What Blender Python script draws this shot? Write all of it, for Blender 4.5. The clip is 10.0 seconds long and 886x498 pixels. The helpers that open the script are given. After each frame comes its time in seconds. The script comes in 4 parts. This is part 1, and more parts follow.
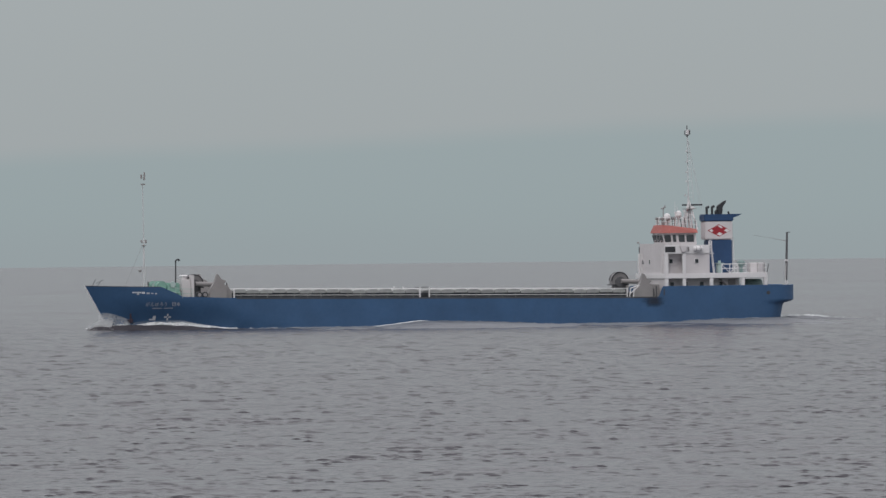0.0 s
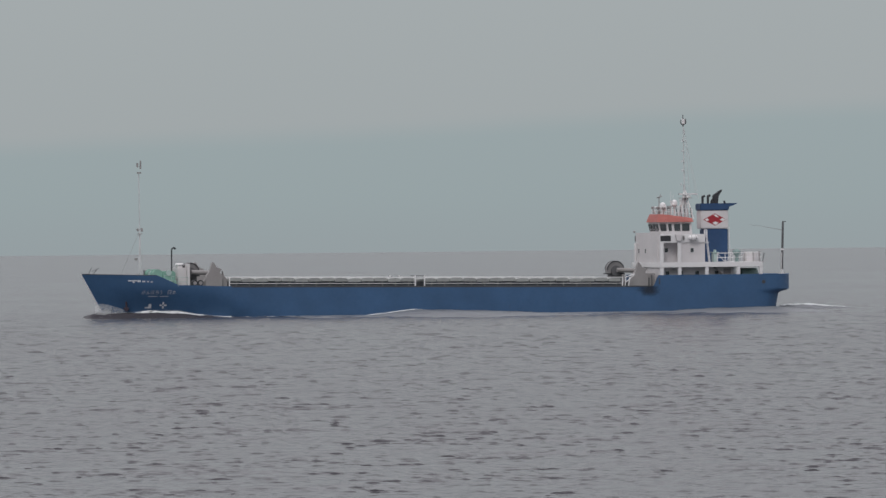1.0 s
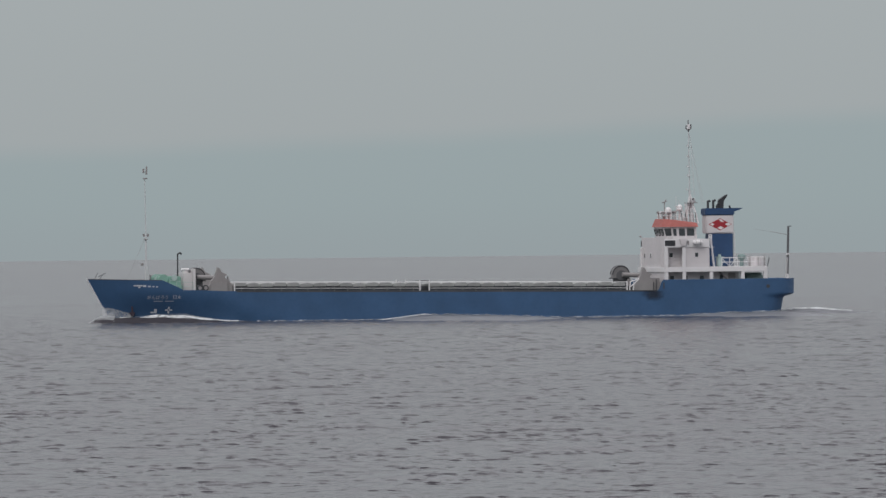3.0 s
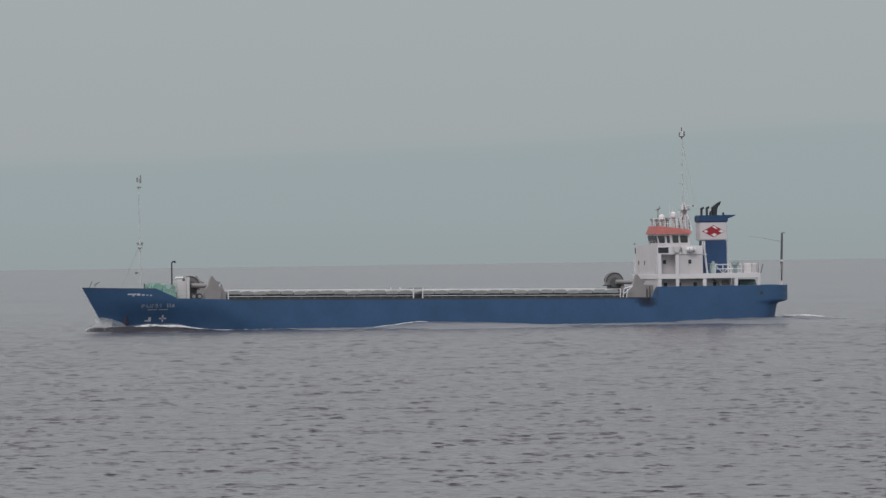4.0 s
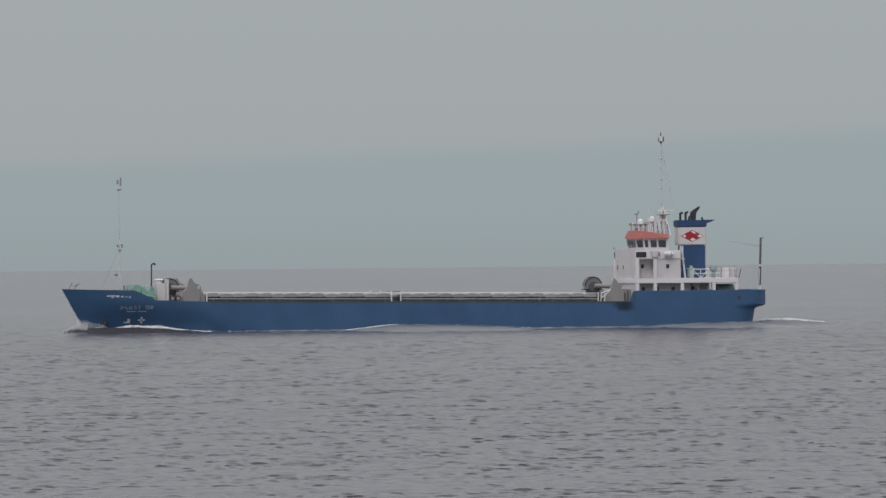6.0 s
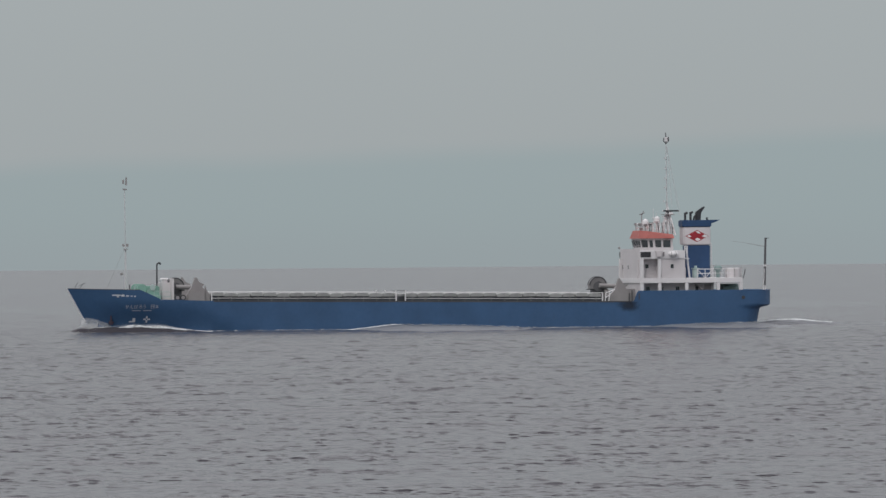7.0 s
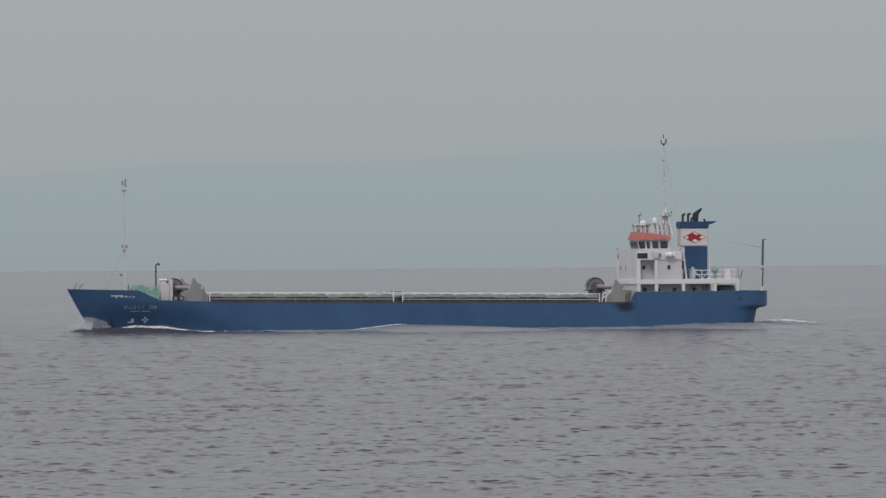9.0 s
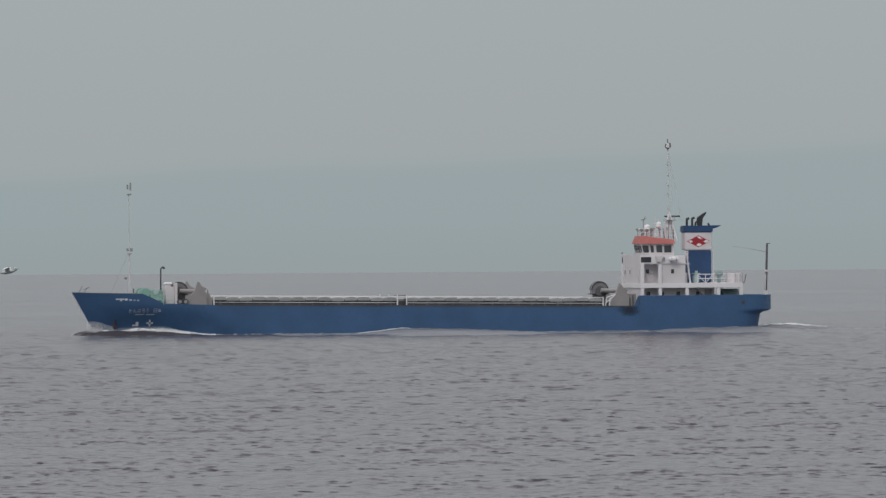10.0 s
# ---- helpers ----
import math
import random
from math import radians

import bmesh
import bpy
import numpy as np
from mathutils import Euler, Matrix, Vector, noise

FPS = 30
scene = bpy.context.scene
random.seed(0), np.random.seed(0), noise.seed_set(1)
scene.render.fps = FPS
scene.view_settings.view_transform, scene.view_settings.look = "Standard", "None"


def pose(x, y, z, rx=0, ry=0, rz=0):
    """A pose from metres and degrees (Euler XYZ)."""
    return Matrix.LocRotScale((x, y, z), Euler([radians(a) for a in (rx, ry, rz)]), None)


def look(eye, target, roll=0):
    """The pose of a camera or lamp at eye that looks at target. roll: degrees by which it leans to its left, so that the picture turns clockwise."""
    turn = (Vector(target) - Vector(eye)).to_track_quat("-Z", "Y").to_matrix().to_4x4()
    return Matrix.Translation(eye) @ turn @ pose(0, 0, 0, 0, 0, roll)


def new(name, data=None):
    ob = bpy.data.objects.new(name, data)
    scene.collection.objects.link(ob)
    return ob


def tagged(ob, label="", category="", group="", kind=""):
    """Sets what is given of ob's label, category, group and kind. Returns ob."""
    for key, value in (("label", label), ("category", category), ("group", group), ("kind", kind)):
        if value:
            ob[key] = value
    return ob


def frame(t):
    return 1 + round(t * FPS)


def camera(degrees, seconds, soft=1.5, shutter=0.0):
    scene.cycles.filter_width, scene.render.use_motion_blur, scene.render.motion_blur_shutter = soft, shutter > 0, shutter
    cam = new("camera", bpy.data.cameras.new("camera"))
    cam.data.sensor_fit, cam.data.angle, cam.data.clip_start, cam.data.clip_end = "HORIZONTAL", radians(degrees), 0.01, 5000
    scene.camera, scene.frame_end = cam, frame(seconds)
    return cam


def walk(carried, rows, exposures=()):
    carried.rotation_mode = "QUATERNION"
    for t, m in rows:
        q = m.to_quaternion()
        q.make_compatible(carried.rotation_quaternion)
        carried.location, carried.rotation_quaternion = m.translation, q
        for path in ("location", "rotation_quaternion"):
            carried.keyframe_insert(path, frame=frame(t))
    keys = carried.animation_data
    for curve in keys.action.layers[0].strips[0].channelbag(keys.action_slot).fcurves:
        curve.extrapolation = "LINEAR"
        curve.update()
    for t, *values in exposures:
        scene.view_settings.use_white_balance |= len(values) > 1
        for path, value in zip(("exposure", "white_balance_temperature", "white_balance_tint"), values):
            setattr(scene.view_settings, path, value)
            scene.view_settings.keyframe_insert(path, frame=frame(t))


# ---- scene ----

# ---- the camera: carried on a boat that draws away from the ship ----
EYE_Z, BACK = 7.481, 2.827
SHIP_SPEED, SHIP_YAW = 5.1, 195.0375
cam = camera(8.9046, 10.0, soft=1.45)
# seconds, pan to the right, tilt, lean
TURNS = [
    (0, 0.036, 0.055, -0.654), (0.5, -0.194, -0.023, -0.557), (1, -0.392, -0.059, -0.579),
    (1.5, -0.587, -0.067, -0.732), (2, -0.779, 0.016, -0.655), (2.5, -0.939, -0.069, -0.695),
    (2.7, -1.150, -0.053, -0.674), (3.8, -1.668, 0.082, -0.737), (4, -1.776, 0.068, -0.802),
    (4.5, -1.890, 0.119, -0.730), (5, -1.947, 0.030, -0.585), (5.5, -2.219, -0.001, -0.615),
    (6, -2.481, 0.100, -0.539), (6.2, -2.648, 0.051, -0.539), (7.3, -3.086, 0.139, -0.478),
    (7.5, -3.176, 0.165, -0.504), (8, -3.339, 0.174, -0.546), (8.5, -3.605, 0.105, -0.443),
    (9, -3.867, 0.108, -0.449), (9.5, -4.045, 0.122, -0.413), (10, -4.357, 0.146, -0.393)]
walk(cam, [(t, pose(0, -BACK * t, EYE_Z, 90 + tilt, 0, -pan) @ pose(0, 0, 0, 0, 0, lean)) for t, pan, tilt, lean in TURNS])

# ---- sky and light: an overcast day with a low bank of blue-grey haze ----
world = bpy.data.worlds.new("overcast_sky")
scene.world = world
world.use_nodes = True
wt = world.node_tree
wt.nodes.clear()


def wnode(kind, **values):
    n = wt.nodes.new(kind)
    for key, value in values.items():
        n.inputs[key].default_value = value
    return n


def wmath(op, a, b):
    n = wt.nodes.new("ShaderNodeMath")
    n.operation = op
    for k, v in enumerate((a, b)):
        if isinstance(v, (int, float)):
            n.inputs[k].default_value = v
        else:
            wt.links.new(v, n.inputs[k])
    return n.outputs[0]


def wmix(fac, a, b, blend="MIX"):
    n = wt.nodes.new("ShaderNodeMix")
    n.data_type, n.blend_type = "RGBA", blend
    for k, v in ((0, fac), (6, a), (7, b)):
        if isinstance(v, (int, float, tuple)):
            n.inputs[k].default_value = v
        else:
            wt.links.new(v, n.inputs[k])
    return n.outputs[2]


def wramp(value, lo, hi):
    n = wt.nodes.new("ShaderNodeMapRange")
    n.interpolation_type = "SMOOTHSTEP"
    wt.links.new(value, n.inputs[0])
    n.inputs[1].default_value, n.inputs[2].default_value = lo, hi
    return n.outputs[0]


coords = wt.nodes.new("ShaderNodeTexCoord")
xyz = wt.nodes.new("ShaderNodeSeparateXYZ")
wt.links.new(coords.outputs["Generated"], xyz.inputs[0])
cloud = wnode("ShaderNodeTexNoise", Scale=14.0, Detail=3.0)
wt.links.new(coords.outputs["Generated"], cloud.inputs["Vector"])
edge = wmath("ADD", wmath("MULTIPLY", xyz.outputs[0], 0.036), 0.0188)
edge = wmath("ADD", edge, wmath("MULTIPLY", cloud.outputs["Fac"], 0.003))
above = wramp(wmath("SUBTRACT", xyz.outputs[2], edge), -0.0022, 0.0030)
SKY_LOW, SKY_BANK, SKY_HIGH = (0.303, 0.350, 0.368, 1), (0.305, 0.362, 0.377, 1), (0.345, 0.377, 0.388, 1)
SKY_OVERHEAD = (0.398, 0.394, 0.416, 1)
bank = wmix(wramp(xyz.outputs[2], -0.002, 0.010), SKY_LOW, SKY_BANK)
grey = wmix(above, bank, SKY_HIGH)
grey = wmix(wramp(xyz.outputs[2], 0.04, 0.22), grey, SKY_OVERHEAD)
rise = wmath("ADD", wmath("MULTIPLY", wmath("MAXIMUM", xyz.outputs[2], 0.0), 1.75), 1.0)
lift = wt.nodes.new("ShaderNodeCombineXYZ")
for k in range(3):
    wt.links.new(rise, lift.inputs[k])
grey = wmix(1.0, grey, lift.outputs[0], "MULTIPLY")
sky = wt.nodes.new("ShaderNodeTexSky")
sky.sky_type, sky.sun_disc = "NISHITA", False
sky.sun_elevation, sky.sun_rotation = radians(48), radians(202)
glow, clouds = wnode("ShaderNodeBackground", Strength=0.05), wnode("ShaderNodeBackground", Strength=1.0)
wt.links.new(sky.outputs[0], glow.inputs[0])
wt.links.new(grey, clouds.inputs[0])
veil = wnode("ShaderNodeMixShader", Fac=0.97)
wt.links.new(glow.outputs[0], veil.inputs[1])
wt.links.new(clouds.outputs[0], veil.inputs[2])
wout = wt.nodes.new("ShaderNodeOutputWorld")
wt.links.new(veil.outputs[0], wout.inputs[0])

sun = new("sun", bpy.data.lights.new("sun", "SUN"))
sun.data.energy, sun.data.angle, sun.data.color = 0.9, radians(25), (1.0, 0.96, 0.92)
sun.matrix_world = look((-110, -270, 330), (0, 20, 0))


# ---- materials ----
class Mat:
    """A small builder of node materials."""

    def __init__(self, name, rough=0.5, metal=0.0):
        self.m = bpy.data.materials.new(name)
        self.m.use_nodes = True
        self.t = self.m.node_tree
        self.b = self.t.nodes["Principled BSDF"]
        self.b.inputs["Roughness"].default_value = rough
        self.b.inputs["Metallic"].default_value = metal
        self.c = self.t.nodes.new("ShaderNodeTexCoord").outputs["Object"]

    def link(self, a, b):
        self.t.links.new(a, b)

    def noise(self, scale, detail=4.0, stretch=(1, 1, 1), rough=0.55):
        mp = self.t.nodes.new("ShaderNodeMapping")
        mp.inputs["Scale"].default_value = stretch
        self.link(self.c, mp.inputs[0])
        n = self.t.nodes.new("ShaderNodeTexNoise")
        n.inputs["Scale"].default_value, n.inputs["Detail"].default_value = scale, detail
        n.inputs["Roughness"].default_value = rough
        self.link(mp.outputs[0], n.inputs["Vector"])
        return n.outputs["Fac"]

    def ramp(self, value, lo, hi, a=0.0, b=1.0):
        n = self.t.nodes.new("ShaderNodeMapRange")
        self.link(value, n.inputs[0])
        for k, v in zip((1, 2, 3, 4), (lo, hi, a, b)):
            n.inputs[k].default_value = v
        return n.outputs[0]

    def math(self, op, a, b):
        n = self.t.nodes.new("ShaderNodeMath")
        n.operation = op
        for k, v in enumerate((a, b)):
            if isinstance(v, (int, float)):
                n.inputs[k].default_value = v
            else:
                self.link(v, n.inputs[k])
        return n.outputs[0]

    def mix(self, fac, a, b):
        n = self.t.nodes.new("ShaderNodeMix")
        n.data_type = "RGBA"
        for k, v in ((0, fac), (6, a), (7, b)):
            if isinstance(v, (int, float)):
                n.inputs[k].default_value = v
            elif isinstance(v, tuple):
                n.inputs[k].default_value = (*v, 1)
            else:
                self.link(v, n.inputs[k])
        return n.outputs[2]

    def bump(self, height, strength, distance):
        n = self.t.nodes.new("ShaderNodeBump")
        n.inputs["Strength"].default_value, n.inputs["Distance"].default_value = strength, distance
        self.link(height, n.inputs["Height"])
        self.link(n.outputs[0], self.b.inputs["Normal"])
        return n


def paint(name, colour, rough=0.45, rust=0.0, fade=0.12, tone=(0.16, 0.07, 0.035), vary=0.0):
    """Weathered ship's paint: patchy fading, fine grain, rust that runs down."""
    a = Mat(name, rough)
    dark = tuple(c * (1 - fade * 1.6) for c in colour)
    pale = tuple(min(1, c * (1 + fade) + 0.02 * fade) for c in colour)
    col = a.mix(a.ramp(a.noise(0.35, 5), 0.3, 0.7), dark, pale)
    col = a.mix(a.ramp(a.noise(7.0, 3), 0.35, 0.75, 0, 0.25), col, dark)
    if rust:
        runs = a.ramp(a.noise(1.0, 6, (1.6, 1.6, 0.28), 0.65), 0.70 - 0.14 * rust, 0.86, 0, 0.75)
        col = a.mix(runs, col, tone)
    if vary:
        own = a.t.nodes.new("ShaderNodeObjectInfo").outputs["Random"]
        col = a.mix(a.ramp(own, 0.2, 1.0, 0, vary), col, tuple(c * 0.45 for c in colour))
    a.link(col, a.b.inputs["Base Color"])
    a.link(a.ramp(a.noise(2.5, 3), 0.3, 0.7, rough - 0.08, rough + 0.14), a.b.inputs["Roughness"])
    a.bump(a.noise(1.3, 4), 0.25, 0.03)
    return a.m


M_BLUE = paint("hull_blue_paint", (0.036, 0.098, 0.208), 0.56, 0.25, 0.08, (0.05, 0.05, 0.07))
M_FUNNEL = paint("funnel_blue_paint", (0.020, 0.062, 0.155), 0.5, 0.0)
M_ANTIFOUL = paint("antifouling_red", (0.16, 0.035, 0.028), 0.6, 0.4)
M_WHITE = paint("white_ship_paint", (0.63, 0.605, 0.615), 0.42, 0.18, 0.05, (0.42, 0.30, 0.24))
M_TRIM = paint("fresh_white_paint", (0.74, 0.73, 0.74), 0.4, 0.0, 0.03)
M_MARK = paint("white_lettering", (0.62, 0.64, 0.68), 0.5, 0.0, 0.1)
M_SLOGAN = paint("faded_white_lettering", (0.46, 0.49, 0.55), 0.5, 0.0, 0.15)
M_ROOF = paint("orange_red_paint", (0.40, 0.118, 0.100), 0.55, 0.1, 0.10)
M_RED = paint("emblem_red_paint", (0.33, 0.020, 0.032), 0.5, 0.0, 0.05)
M_BLACK = paint("soot_black_paint", (0.034, 0.037, 0.043), 0.55, 0.0, 0.2)
M_GREY = paint("grey_machinery_paint", (0.30, 0.285, 0.285), 0.5, 0.35, 0.12)
M_DARKGREY = paint("dark_grey_steel", (0.11, 0.112, 0.12), 0.5, 0.3, 0.15)
M_MIDGREY = paint("worn_mid_grey_paint", (0.22, 0.215, 0.22), 0.55, 0.35, 0.15)
M_GREEN = paint("green_machinery_paint", (0.22, 0.40, 0.33), 0.5, 0.1, 0.12)
M_PALEGREEN = paint("pale_green_machinery_paint", (0.43, 0.54, 0.52), 0.5, 0.1, 0.10)
M_VENT = paint("grey_green_ventilator_paint", (0.20, 0.28, 0.27), 0.55, 0.2, 0.12)
M_MAST = paint("pale_grey_mast_paint", (0.60, 0.61, 0.62), 0.5, 0.0, 0.05)
M_DECK = paint("deck_green_paint", (0.12, 0.17, 0.15), 0.7, 0.5, 0.2)
M_COVER = paint("pale_hatch_cover_paint", (0.35, 0.36, 0.355), 0.55, 0.5, 0.12, (0.16, 0.14, 0.10), 0.45)
M_COAMING = paint("dark_coaming_paint", (0.062, 0.068, 0.080), 0.6, 0.3, 0.2)
M_RUST = paint("rusty_anchor_steel", (0.078, 0.058, 0.080), 0.8, 0.3, 0.3)
M_GULL = paint("gull_feathers", (0.42, 0.45, 0.44), 0.8, 0.0, 0.15)
# wing colour raised above the body's to offset the shade on its underside
M_WING = paint("shade_offset_wing_feathers", (0.74, 0.77, 0.75), 0.8, 0.0, 0.15)


def glass_material():
    a = Mat("dark_window_glass", 0.06)
    a.link(a.mix(a.noise(0.7, 2), (0.022, 0.028, 0.032), (0.070, 0.078, 0.084)), a.b.inputs["Base Color"])
    return a.m


M_GLASS = glass_material()


def water_material():
    a = Mat("grey_sea_water", 0.12)
    patch = a.noise(0.018, 4, (1, 0.35, 1))
    a.link(a.mix(patch, (0.052, 0.0495, 0.0575), (0.069, 0.0655, 0.075)), a.b.inputs["Base Color"])
    a.b.inputs["IOR"].default_value = 1.333
    a.link(a.ramp(patch, 0.3, 0.7, 0.15, 0.18), a.b.inputs["Roughness"])
    peaks = a.ramp(a.noise(1.9, 3, (0.8, 0.8, 1)), 0.52, 0.80)
    ripples = a.math("ADD", peaks, a.math("MULTIPLY", a.noise(3.5, 2, (0.6, 1.0, 1)), 0.25))
    a.bump(ripples, 0.85, 0.085)
    return a.m


def foam_material(name, lo, hi, scale=2.0, thinning=False):
    """White broken foam: lace of bubbles with water, or air, between them."""
    a = Mat(name, 0.75)
    a.link(a.mix(a.noise(3.0, 4), (0.62, 0.65, 0.67), (0.86, 0.88, 0.89)), a.b.inputs["Base Color"])
    a.b.inputs["Specular IOR Level"].default_value = 0.2
    lace = a.ramp(a.noise(scale, 7, (0.55, 1.2, 1.6), 0.7), lo, hi)
    if thinning:
        height = a.t.nodes.new("ShaderNodeSeparateXYZ")
        a.link(a.t.nodes.new("ShaderNodeTexCoord").outputs["Generated"], height.inputs[0])
        lace = a.math("MULTIPLY", lace, a.ramp(height.outputs[2], 0.15, 0.95, 1.0, 0.0))
        lace = a.math("MULTIPLY", lace, a.ramp(height.outputs[0], 0.25, 1.0, 1.0, 0.05))
    a.link(lace, a.b.inputs["Alpha"])
    a.bump(a.noise(6.0, 5), 0.5, 0.03)
    return a.m


def wash_material():
    """Aerated water beside a moving hull: paler and rougher than the open sea."""
    a = Mat("aerated_water", 0.4)
    streaks = a.noise(0.6, 5, (0.35, 1.2, 1.0), 0.65)
    a.link(a.mix(a.ramp(streaks, 0.38, 0.66), (0.125, 0.132, 0.146), (0.265, 0.278, 0.298)), a.b.inputs["Base Color"])
    a.b.inputs["IOR"].default_value = 1.333
    a.b.inputs["Specular IOR Level"].default_value = 0.25
    a.bump(a.noise(1.1, 5, (0.5, 1.0, 1), 0.65), 0.9, 0.24)
    return a.m


M_WASH = wash_material()
M_WATER = water_material()
M_FOAM = foam_material("white_foam", 0.31, 0.50)
M_THIN = foam_material("thin_foam", 0.44, 0.80, 3.0)
M_SPRAY = foam_material("spray_veil", 0.16, 1.15, 1.3)
M_MIST = foam_material("spray_mist", -0.25, 0.75, 1.6, True)
M_DROPS = paint("white_water_drops", (0.80, 0.82, 0.84), 0.4, 0.0, 0.03)


# ---- the sea: two wave trains that run through one another, each one sheet to the horizon ----
WAVES, WAVELETS = 26, 90
SWELL, RIPPLE, CREST, SPARSE, LEAN = 0.0024, 0.0042, 0.0245, 2.08, 3.2


def train(rng, x, y, count, lo, hi, spread, slope, step):
    """A sum of plane waves between two lengths, and its local power."""
    z, power = np.zeros_like(x), np.full_like(x, 1e-9)
    for k in range(count):
        lam = lo * (hi / lo) ** ((k + rng.random()) / count)
        way = radians(97) + rng.normal(0, spread)
        kx, ky = 2 * math.pi / lam * math.cos(way), 2 * math.pi / lam * math.sin(way)
        amp = lam ** slope * rng.uniform(0.6, 1.3) * np.clip(lam / step / 1.6 - 0.3, 0, 1)
        z += amp * np.sin(kx * x + ky * y + rng.uniform(0, 6.28))
        power += amp * amp / 2
    return z, power


def sea_sheet(seed, drop):
    rng = np.random.default_rng(seed)
    fine = np.arange(-9.4, 5.2, 0.058)
    az = np.radians(np.concatenate([np.arange(-180, -10, 6.0), fine, np.arange(9.0, 180, 6.0)]))
    near, r = [], 122.0
    while r < 800:
        near.append(r)
        r += 0.00064 * r * max(1.0, r / 175) ** 0.8
    rad = np.concatenate([[0.5, 20, 50, 80, 105], near, np.geomspace(805, 9500, 70)])
    a, r = np.meshgrid(az, rad)
    x, y = (r * np.sin(a)).ravel(), (r * np.cos(a)).ravel()
    off = (np.abs(np.degrees(a).ravel() + 2.1) > 7.6)
    r = r.ravel()
    step = np.where(off, r * 0.1, np.maximum(r * 0.00075, 0.12) * np.clip(r / 175, 1, 9) ** 0.8)
    step = np.where(r > 800, r * 0.035, step)
    swell, _ = train(rng, x, y, WAVES, 3.5, 16.0, 0.30, 0.5, step)
    z, power = train(rng, x, y, WAVELETS, 0.36, 1.8, 0.42, -0.30, step)
    # short steep crests stand up here and there, in clusters, out of a smoother surface
    s = z / np.sqrt(power) * np.clip(power / 0.02, 0, 1)
    cluster, level = train(rng, x, y, 24, 5.0, 26.0, 0.9, 0.2, step)
    cluster = cluster / np.sqrt(level) * np.clip(level / 0.02, 0, 1)
    far_gain = np.clip(r / 175, 0.7, 4) ** 0.68 * np.clip((880 - r) / 420, 0, 1)
    crest = np.maximum(0, s + 0.38 * cluster - SPARSE)
    crest = far_gain * CREST * crest ** 0.6
    z = far_gain * np.clip(r / 190, 1, 3) ** 0.8 * RIPPLE * s + crest + SWELL * swell - drop
    # the crests lean forward before the wind
    verts = np.stack([x, y - LEAN * crest, z], 1).astype(np.float32)
    rows, cols = len(rad), len(az)
    i = (np.arange(rows - 1)[:, None] * cols + np.arange(cols)[None, :]).ravel()
    j = (np.arange(rows - 1)[:, None] * cols + (np.arange(cols)[None, :] + 1) % cols).ravel()
    quads = np.stack([j, i, i + cols, j + cols], 1)
    me = bpy.data.meshes.new("water")
    me.vertices.add(len(verts))
    me.vertices.foreach_set("co", verts.ravel())
    me.loops.add(quads.size)
    me.loops.foreach_set("vertex_index", quads.ravel().astype(np.int32))
    me.polygons.add(len(quads))
    me.polygons.foreach_set("loop_start", np.arange(0, quads.size, 4, dtype=np.int32))
    me.polygons.foreach_set("use_smooth", np.ones(len(quads), dtype=bool))
    me.update(calc_edges=True)
    me.materials.append(M_WATER)
    return tagged(new("water", me), "grey choppy sea under an overcast sky", "sea", kind="structure")


sea_a = sea_sheet(3, 0.0)
sea_b = sea_sheet(8, 0.02)


# ---- building helpers ----
def part(name, bm, material, parent, label="", smooth=False):
    me = bpy.data.meshes.new(name)
    bmesh.ops.recalc_face_normals(bm, faces=bm.faces)
    if smooth:
        for f in bm.faces:
            f.smooth = True
    bm.to_mesh(me)
    bm.free()
    me.materials.append(material)
    ob = new(name, me)
    ob.parent = parent
    return tagged(ob, label)


def again(ob, x=0.0, y=0.0, z=0.0):
    """The same part once more, moved."""
    o = ob.copy()
    scene.collection.objects.link(o)
    o.location = (x, y, z)
    return o


def box(bm, x0, x1, y0, y1, z0, z1, bevel=0.0):
    m = Matrix.Translation(((x0 + x1) / 2, (y0 + y1) / 2, (z0 + z1) / 2)) @ Matrix.Diagonal((abs(x1 - x0), abs(y1 - y0), abs(z1 - z0), 1))
    made = bmesh.ops.create_cube(bm, size=1, matrix=m)["verts"]
    if bevel:
        edges = list({e for v in made for e in v.link_edges})
        bmesh.ops.bevel(bm, geom=edges, offset=bevel, segments=2, affect="EDGES", clamp_overlap=True)
    return bm


def rod(bm, a, b, r0, r1=None, n=8):
    a, b = Vector(a), Vector(b)
    d = b - a
    m = Matrix.Translation((a + b) / 2) @ d.to_track_quat("Z", "Y").to_matrix().to_4x4()
    bmesh.ops.create_cone(bm, cap_ends=True, segments=n, radius1=r0, radius2=r0 if r1 is None else r1, depth=d.length, matrix=m)
    return bm


def prism(bm, outline, y0, y1):
    """A flat outline in x and z, drawn out from y0 to y1."""
    a = [bm.verts.new((x, y0, z)) for x, z in outline]
    b = [bm.verts.new((x, y1, z)) for x, z in outline]
    bm.faces.new(a), bm.faces.new(b[::-1])
    for k in range(len(a)):
        bm.faces.new((a[k], a[k - 1], b[k - 1], b[k]))
    return bm


def plan_prism(bm, outline, z0, z1, lean=None):
    """A plan outline in x and y, drawn up from z0 to z1; z1 may be a function of x, and lean shifts the top forward."""
    top = z1 if callable(z1) else (lambda x: z1)
    a = [bm.verts.new((x, y, z0)) for x, y in outline]
    b = [bm.verts.new((x + (lean(x) if lean else 0.0), y, top(x))) for x, y in outline]
    bm.faces.new(a), bm.faces.new(b[::-1])
    for k in range(len(a)):
        bm.faces.new((a[k], a[k - 1], b[k - 1], b[k]))
    return bm


